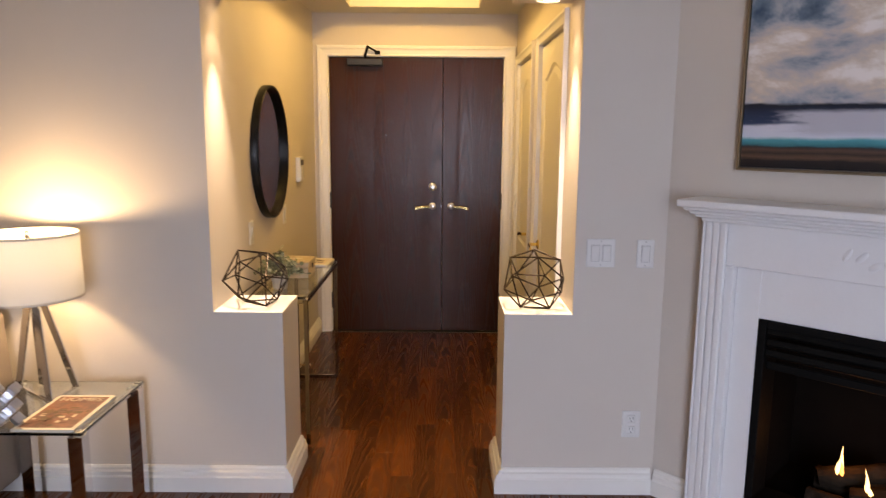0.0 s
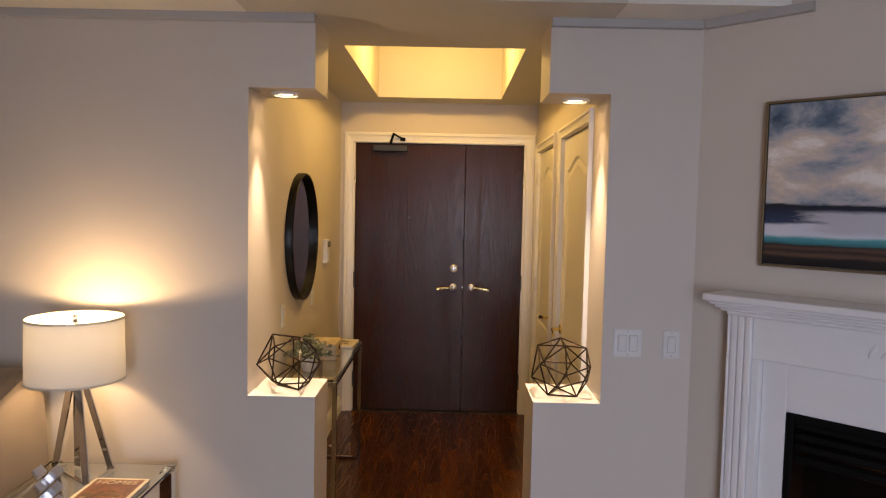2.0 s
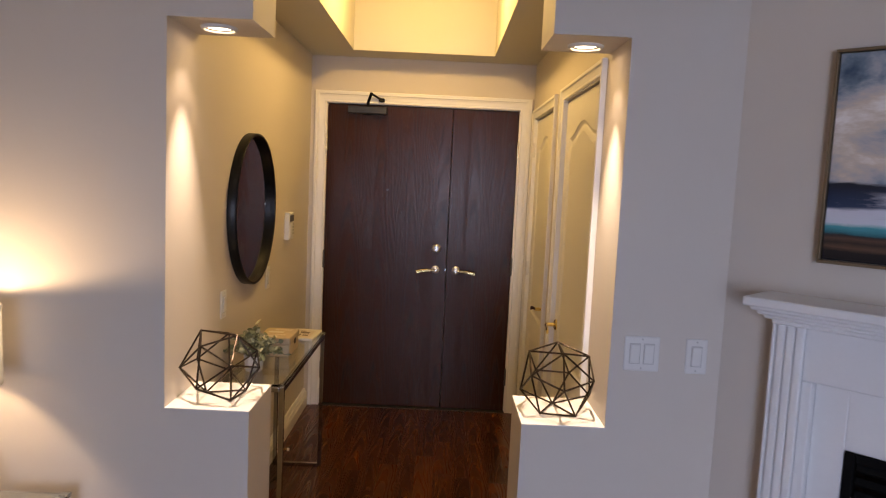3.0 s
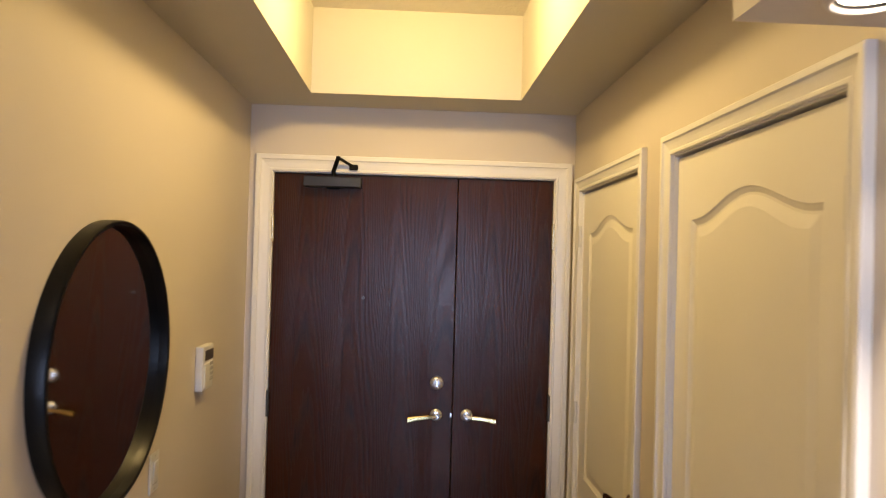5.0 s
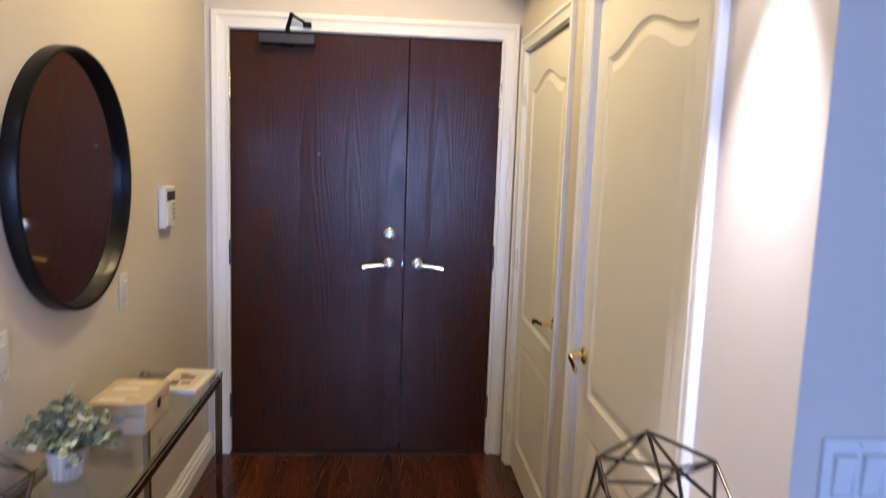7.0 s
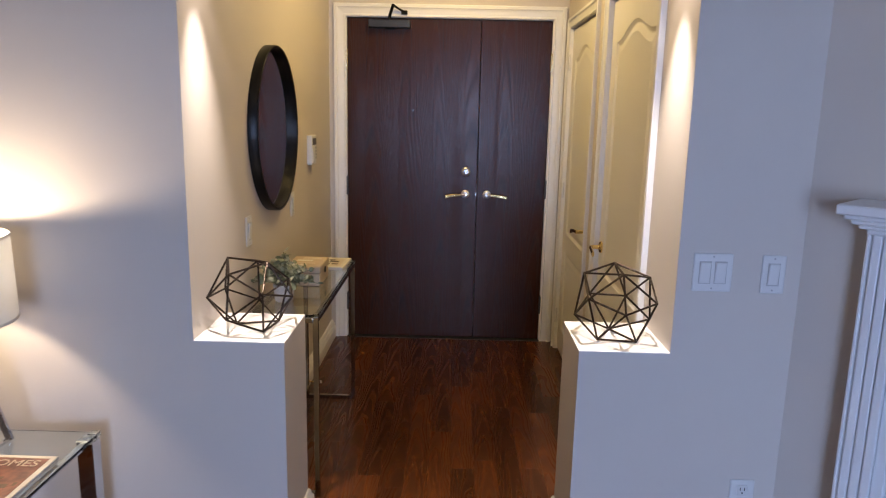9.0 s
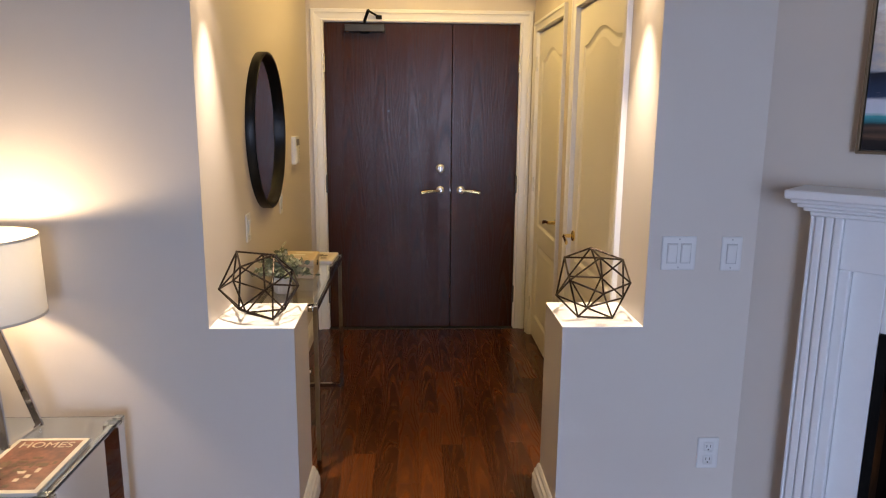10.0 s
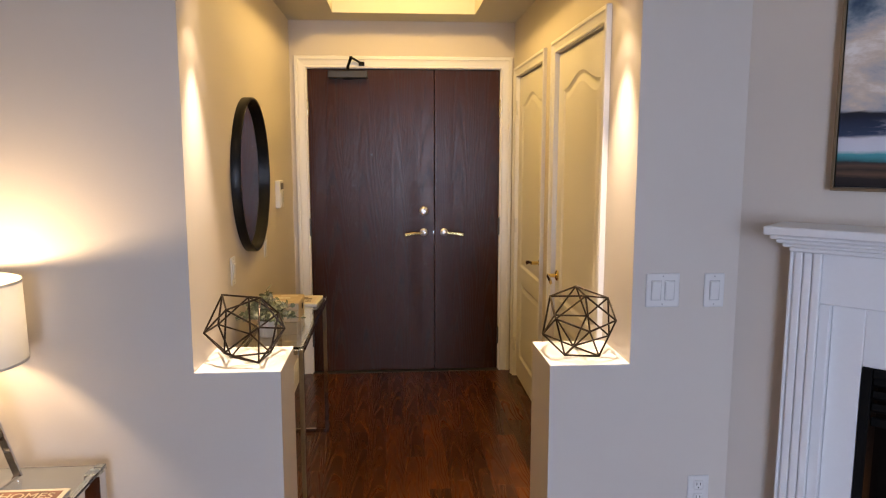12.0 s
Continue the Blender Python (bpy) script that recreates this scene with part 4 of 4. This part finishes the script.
cable = bmesh.new()
cp = [(-1.415, 2.33, ZT + 0.004), (-1.450, 2.315, ZT + 0.004), (-1.475, 2.34, ZT + 0.004), (-1.50, 2.40, ZT + 0.004), (-1.51, 2.47, ZT + 0.003), (-1.515, 2.515, ZT - 0.03), (-1.515, 2.535, 0.30)]
for a, b in zip(cp, cp[1:]):
    add_rod(cable, a, b, 0.003, 6)
tagged(part("lamp_cord", cable, BLACK, None, "thin dark lamp cord over the glass top"), "thin dark lamp cord over the glass top", "cord")

MG = thing("magazine", pose(-1.140, 2.148, ZT), "magazine with a rust-brown cover and cream border", "magazine")
part("page_block", box((-0.105, -0.155, 0.0), (0.105, 0.155, 0.009), 0.001), PAPER, MG)
part("cover_picture", box((-0.090, -0.138, 0.009), (0.090, 0.140, 0.0096)), COVER, MG, "rust-brown cover picture")
mrng = random.Random(8)
for k in range(48):
    x0, y0 = mrng.uniform(-0.085, 0.05), mrng.uniform(-0.13, 0.035)
    x1, y1, mt = x0 + mrng.uniform(0.006, 0.034), y0 + mrng.uniform(0.004, 0.026), (BROWNINK, COVER, INK, BROWNINK, COVER, BROWNINK, COVER)[k % 7]
    part("cover_mark", box((x0, y0, 0.0097), (x1, y1, 0.0099 + 0.00001 * k)), mt, MG)
txt = bpy.data.curves.new("title", "FONT")
txt.body, txt.size, txt.extrude, txt.align_x = "HOMES", 0.047, 0.0004, "CENTER"
tx = new("title_curve", txt)
dg = bpy.context.evaluated_depsgraph_get()
tm = bpy.data.meshes.new_from_object(tx.evaluated_get(dg))
bpy.data.objects.remove(tx)
tm.materials.clear()
tm.materials.append(INK)
t_ob = new("title", tm)
t_ob.parent, t_ob.matrix_basis = MG, pose(0.0, 0.094, 0.0106)
t_ob["label"] = "pale printed title"

CU = thing("cube_ornament", pose(-1.272, 2.035, ZT), "stacked chrome cubes ornament on the glass top", "ornament")
cs = 0.032
for k, (dx, dy, dz) in enumerate(((-0.026, 0, 0), (0.026, 0.006, 0), (0.0, -0.004, 0.62), (-0.030, 0.008, 1.25), (0.030, -0.006, 1.25), (0.0, 0.004, 1.85), (-0.028, -0.004, 2.5), (0.026, 0.004, 2.5))):
    bm = box((-cs / 2, -cs / 2, -cs / 2), (cs / 2, cs / 2, cs / 2), 0.0015)
    part("cube", bm, SATIN, CU, "", False, pose(dx, dy, 0.0262 + dz * 0.043, 35.3, 45, 8 * (k % 3) - 6))


# ---- sofa ----
SF = thing("sofa", pose(-1.960, 2.045, 0), "taupe leather sofa with a curved seamed arm", "sofa")


def cushion(lo, hi, r, bulge=0.0):
    bm = box(lo, hi, r, 4)
    if bulge:
        c = Vector([(a + b) / 2 for a, b in zip(lo, hi)])
        for v in bm.verts:
            v.co += (v.co - c) * bulge * 0.2 * math.cos((v.co - c).length)
    return bm


def sofa_arm():
    """Side profile in y and z, swept in x; the back rises in a curve."""
    prof = ((-0.86, 0.10), (-0.86, 0.48), (-0.82, 0.56), (-0.70, 0.60), (-0.45, 0.62), (-0.22, 0.66), (-0.02, 0.76), (0.14, 0.86), (0.30, 0.91), (0.40, 0.90), (0.44, 0.84), (0.44, 0.10))
    bm = bmesh.new()
    a = [bm.verts.new((0.185, y, z)) for y, z in prof]
    b = [bm.verts.new((0.405 + 0.065 * (0.91 - z), y, z)) for y, z in prof]
    for i in range(len(a)):
        j = (i + 1) % len(a)
        bm.faces.new((a[i], a[j], b[j], b[i]))
    bm.faces.new(a)
    bm.faces.new(b)
    bmesh.ops.bevel(bm, geom=[e for e in bm.edges if abs(e.verts[0].co.x - e.verts[1].co.x) < 0.01], offset=0.035, segments=3, affect="EDGES")
    return bm


arm = part("arm", sofa_arm(), LEATHER, SF, "curved leather arm", True)
seam = bmesh.new()
sp = [(0.4065 + 0.065 * (0.91 - z), y, z) for y, z in ((-0.80, 0.44), (-0.45, 0.52), (-0.2, 0.60), (0.02, 0.72), (0.14, 0.83))]
for a, b in zip(sp, sp[1:]):
    add_rod(seam, a, b, 0.003, 6)
part("piping", seam, SOFADARK, arm, "dark seam piping")
part("seat_base", cushion((-0.80, -0.82, 0.12), (0.183, 0.40, 0.30), 0.02), SOFADARK, SF)
part("seat_cushion", cushion((-0.80, -0.85, 0.302), (0.180, 0.16, 0.46), 0.05), LEATHER, SF, "", True)
part("backrest", cushion((-0.80, 0.17, 0.31), (0.182, 0.43, 0.90), 0.08), LEATHER, SF, "", True)
for x in (-0.74, 0.34):
    for y in (-0.78, 0.36):
        part("foot", rod((x, y, 0.0), (x, y, 0.12), 0.018, 12, 0.026), BLACK, SF, "", True)


# ---- fireplace ----
FP = thing("fireplace", DIAG, "white painted mantel with a lit gas fireplace", "fireplace")


def fbox(name, lo, hi, mat, parent=None, bevel=0.003, label=""):
    return part(name, box(lo, hi, bevel), mat, parent or FP, label)


MID = (FO[0] + FO[1]) / 2
MW = MID - 0.131
# pilasters with flutes
for s in (-1, 1):
    x0, x1 = (MID + s * (MID - 0.178), MID + s * (MID - 0.270))
    x0, x1 = min(x0, x1), max(x0, x1)
    pil = fbox("pilaster", (x0, -0.070, 0.0), (x1, -0.001, 1.187), MANTEL)
    part("outer_bead", box((x0 + 0.002 if s < 0 else x1 - 0.010, -0.0775, 0.001), (x0 + 0.010 if s < 0 else x1 - 0.002, -0.0702, 1.186), 0.002), MANTEL, pil)
    for k in range(3):
        cx = (x0 + 0.028 if s < 0 else x0 + 0.012) + k * 0.0265
        part("flute_rib", box((cx - 0.0115, -0.0785, 0.001), (cx + 0.0115, -0.0702, 1.186), 0.0035, 2), MANTEL, pil)
XL, XR = 0.271, MID + (MID - 0.271)
fbox("frieze", (XL, -0.062, 1.027), (XR, -0.001, 1.187), MANTEL)
fbox("inner_side", (XL, -0.062, 0.0), (XL + 0.030, -0.001, 1.026), MANTEL)
fbox("inner_side", (XR - 0.030, -0.062, 0.0), (XR, -0.001, 1.026), MANTEL)
fbox("surround_panel", (XL + 0.031, -0.030, 0.0), (FO[0], -0.001, 1.026), MANTEL)
fbox("surround_panel", (FO[1], -0.030, 0.0), (XR - 0.031, -0.001, 1.026), MANTEL)
fbox("surround_panel", (FO[0], -0.030, FO[3]), (FO[1], -0.001, 1.026), MANTEL)
fbox("surround_panel", (FO[0], -0.030, 0.0), (FO[1], -0.001, FO[2]), MANTEL)
# carved applique on the frieze
ap = bmesh.new()
for k in range(9):
    t = (k - 4) / 4
    c = MID + t * 0.17
    bmesh.ops.create_icosphere(ap, subdivisions=2, radius=0.02, matrix=Matrix.LocRotScale((c, -0.063, 1.105 + 0.016 * math.cos(t * 7)), Euler((0, t * 1.1, 0)), (1.3, 0.25, 0.75 - 0.3 * abs(t))))
part("applique", ap, MANTEL, FP, "carved white scroll ornament", True)
# stepped crown and shelf
for w, d, z0, z1 in ((0.050, 0.095, 1.1875, 1.203), (0.035, 0.118, 1.2035, 1.216), (0.022, 0.140, 1.2165, 1.230), (0.010, 0.165, 1.2305, 1.245), (0.0, 0.200, 1.2455, 1.272)):
    fbox("mantel_shelf" if z1 > 1.26 else "crown_step", (MID - MW + w, -d, z0), (MID + MW - w, -0.001, z1), MANTEL, None, 0.004)
# firebox: steel frame, louvres, liner
FX0, FX1, FZ0, FZ1 = FO
for lo, hi in (((FX0 + 0.001, -0.034, FZ0 + 0.001), (FX0 + 0.030, 0.10, FZ1 - 0.001)), ((FX1 - 0.030, -0.034, FZ0 + 0.001), (FX1 - 0.001, 0.10, FZ1 - 0.001)),
               ((FX0 + 0.031, -0.034, FZ1 - 0.030), (FX1 - 0.031, 0.10, FZ1 - 0.001)), ((FX0 + 0.031, -0.034, FZ0 + 0.001), (FX1 - 0.031, 0.10, FZ0 + 0.050))):
    fbox("steel_frame", lo, hi, BLACK, None, 0.003, "black steel frame")
for k in range(3):
    z = FZ1 - 0.052 - 0.040 * k
    lv = box((FX0 + 0.032, -0.028, z - 0.012), (FX1 - 0.032, 0.018, z + 0.012), 0.003)
    bmesh.ops.rotate(lv, cent=(0, 0, z), matrix=Matrix.Rotation(radians(-24), 3, "X"), verts=lv.verts)
    part("louvre", lv, BLACK, FP, "black steel louvre")
fbox("hood", (FX0 + 0.031, -0.006, FZ1 - 0.190), (FX1 - 0.031, 0.004, FZ1 - 0.160), BLACK)
fbox("liner", (FX0 - 0.02, 0.46, FZ0 - 0.02), (FX1 + 0.02, 0.48, FZ1 + 0.02), SOOT, None, 0, "sooty firebox liner")
fbox("liner", (FX0 - 0.02, 0.101, FZ0 - 0.02), (FX0, 0.46, FZ1 + 0.02), SOOT, None, 0, "sooty firebox liner")
fbox("liner", (FX1, 0.101, FZ0 - 0.02), (FX1 + 0.02, 0.46, FZ1 + 0.02), SOOT, None, 0, "sooty firebox liner")
fbox("liner", (FX0, 0.101, FZ1), (FX1, 0.46, FZ1 + 0.02), SOOT, None, 0, "sooty firebox liner")
fbox("liner", (FX0, 0.101, FZ0 - 0.02), (FX1, 0.46, FZ0 + 0.02), SOOT, None, 0, "sooty firebox liner")


def log(a, b, r, seed):
    bm = bmesh.new()
    a, b = Vector(a), Vector(b)
    n, seg = 10, 12
    q = (b - a).to_track_quat("Z", "Y")
    rings = []
    for i in range(n + 1):
        rings.append([bm.verts.new(a.lerp(b, i / n) + q @ (Vector((math.cos(u), math.sin(u), 0)) * r * (1 + 0.28 * noise.noise(Vector((math.cos(u) * 1.5 + seed, math.sin(u) * 1.5, i * 0.5)))))) for u in [2 * math.pi * k / seg for k in range(seg)]])
    for p, w in zip(rings, rings[1:]):
        for k in range(seg):
            bm.faces.new((p[k], p[(k + 1) % seg], w[(k + 1) % seg], w[k]))
    bm.faces.new(rings[0])
    bm.faces.new(rings[-1])
    return bm


LOGS = (((0.56, 0.26, 0.175), (1.05, 0.30, 0.19), 0.050), ((0.58, 0.19, 0.215), (0.80, 0.30, 0.27), 0.036), ((0.70, 0.18, 0.185), (1.02, 0.24, 0.235), 0.036), ((0.56, 0.16, 0.150), (0.78, 0.14, 0.150), 0.030))
for k, (a, b, r) in enumerate(LOGS):
    part("log", log(a, b, r, k * 3.1), EMBER, FP, "charred ceramic log", True)


def flame(x, y, z, h, r, lean, seed):
    prof = ((0.15, 0.0), (0.75, 0.10), (1.0, 0.22), (0.80, 0.42), (0.45, 0.65), (0.20, 0.84), (0.02, 1.0))
    bm = bmesh.new()
    seg = 10
    rings = []
    for pr_, t in prof:
        off = Vector((lean * t * t * h + 0.18 * r * math.sin(t * 6 + seed), 0, 0))
        rings.append([bm.verts.new(Vector((x, y, z + t * h)) + off + Vector((math.cos(u) * r * pr_, math.sin(u) * r * pr_ * 0.7, 0.1 * r * math.sin(3 * u + seed)))) for u in [2 * math.pi * k / seg for k in range(seg)]])
    for p, w in zip(rings, rings[1:]):
        for k in range(seg):
            bm.faces.new((p[k], p[(k + 1) % seg], w[(k + 1) % seg], w[k]))
    bm.faces.new(rings[0])
    bm.faces.new(rings[-1])
    return bm


FLAMES = ((0.660, 0.17, 0.262, 0.112, 0.0085, 0.02), (0.650, 0.165, 0.258, 0.085, 0.0075, 0.18), (0.668, 0.165, 0.258, 0.060, 0.0085, -0.15), (0.752, 0.17, 0.222, 0.090, 0.0085, -0.12), (0.764, 0.165, 0.215, 0.045, 0.0095, -0.25), (0.92, 0.17, 0.25, 0.10, 0.016, 0.1))
for k, (x, y, z, h, r, lean) in enumerate(FLAMES):
    part("flame", flame(x, y, z, h, r, lean, k * 1.7), FLAME if k == 2 else FLAMECORE, FP, "yellow gas flame", True)

# painting over the mantel
PW, PH = 1.140, 0.612
PT = thing("framed_painting", DIAG @ pose(0.270, -0.001, 1.378), "seascape painting with cloudy sky in a slim pewter frame", "painting")
CANVAS = seascape("seascape_canvas", PW, PH)
part("canvas", box((0.012, -0.030, 0.012), (PW - 0.012, -0.004, PH - 0.012), 0.001), CANVAS, PT, "painted seascape")
for lo, hi in (((0, -0.036, 0), (PW, 0, 0.009)), ((0, -0.036, PH - 0.009), (PW, 0, PH)), ((0, -0.036, 0.0092), (0.009, 0, PH - 0.0092)), ((PW - 0.009, -0.036, 0.0092), (PW, 0, PH - 0.0092))):
    part("frame_bar", box(lo, hi, 0.0015), FRAMEMETAL, PT)


# ---- floor boards ----
FL = bpy.data.objects["floor"]
BW, GAP = 0.097, 0.0003
brng = random.Random(11)
board_cache = {}


def board_mesh(w, l):
    key = (round(w, 3), round(l, 2))
    if key not in board_cache:
        board_cache[key] = mesh_of(box((-w / 2, -l / 2, -0.012), (w / 2, l / 2, 0.0), 0.0004), "board", OAK)
    return board_cache[key]


rest = []
x = -0.034 - 34 * BW
while x < RX + 0.1:
    y = SY - brng.uniform(0, 0.8)
    while y < 5.0:
        l = brng.choice((0.45, 0.60, 0.75, 0.90, 1.10))
        y0, y1 = max(y, SY), min(y + l, 5.06)
        if y1 - y0 > 0.04:
            if -0.85 < x < 0.80 and y1 > 1.6:
                ob = new("board", board_mesh(BW - GAP, y1 - y0 - GAP))
                ob.parent = FL
                ob.location = (x + BW / 2, (y0 + y1) / 2, 0)
            else:
                rest.append((x, y0, y1))
        y += l
    x += BW
rv, rf = [], []
for x, y0, y1 in rest:
    n = len(rv)
    for z in (-0.012, 0.0):
        rv += [(x + GAP / 2, y0 + GAP / 2, z), (x + BW - GAP / 2, y0 + GAP / 2, z), (x + BW - GAP / 2, y1 - GAP / 2, z), (x + GAP / 2, y1 - GAP / 2, z)]
    rf += [(n + 4, n + 5, n + 6, n + 7), (n, n + 1, n + 5, n + 4), (n + 1, n + 2, n + 6, n + 5), (n + 2, n + 3, n + 7, n + 6), (n + 3, n, n + 4, n + 7)]
me = bpy.data.meshes.new("boards")
me.from_pydata(rv, [], rf)
me.materials.append(OAK)
rb = new("boards", me)
rb.parent = FL
rb["kind"] = "stuff"

# spring door stop on the hall's baseboard
DS = thing("door_stop", pose(HL + 0.031, 4.06, 0.045), "small brass spring door stop on the baseboard", "door stop")
part("base", rod((0, 0, 0), (0.006, 0, 0), 0.011, 14), BRASS, DS, "", True)
coil = bmesh.new()
cpts = [Vector((0.006 + 0.060 * k / 64, 0.0045 * math.cos(k * 1.2), 0.0045 * math.sin(k * 1.2))) for k in range(65)]
for a, b in zip(cpts, cpts[1:]):
    add_rod(coil, a, b, 0.0014, 5)
part("spring", coil, BRASS, DS, "", True)
part("tip", rod((0.064, 0, 0), (0.076, 0, 0), 0.008, 12), PLASTIC, DS, "white rubber tip", True)
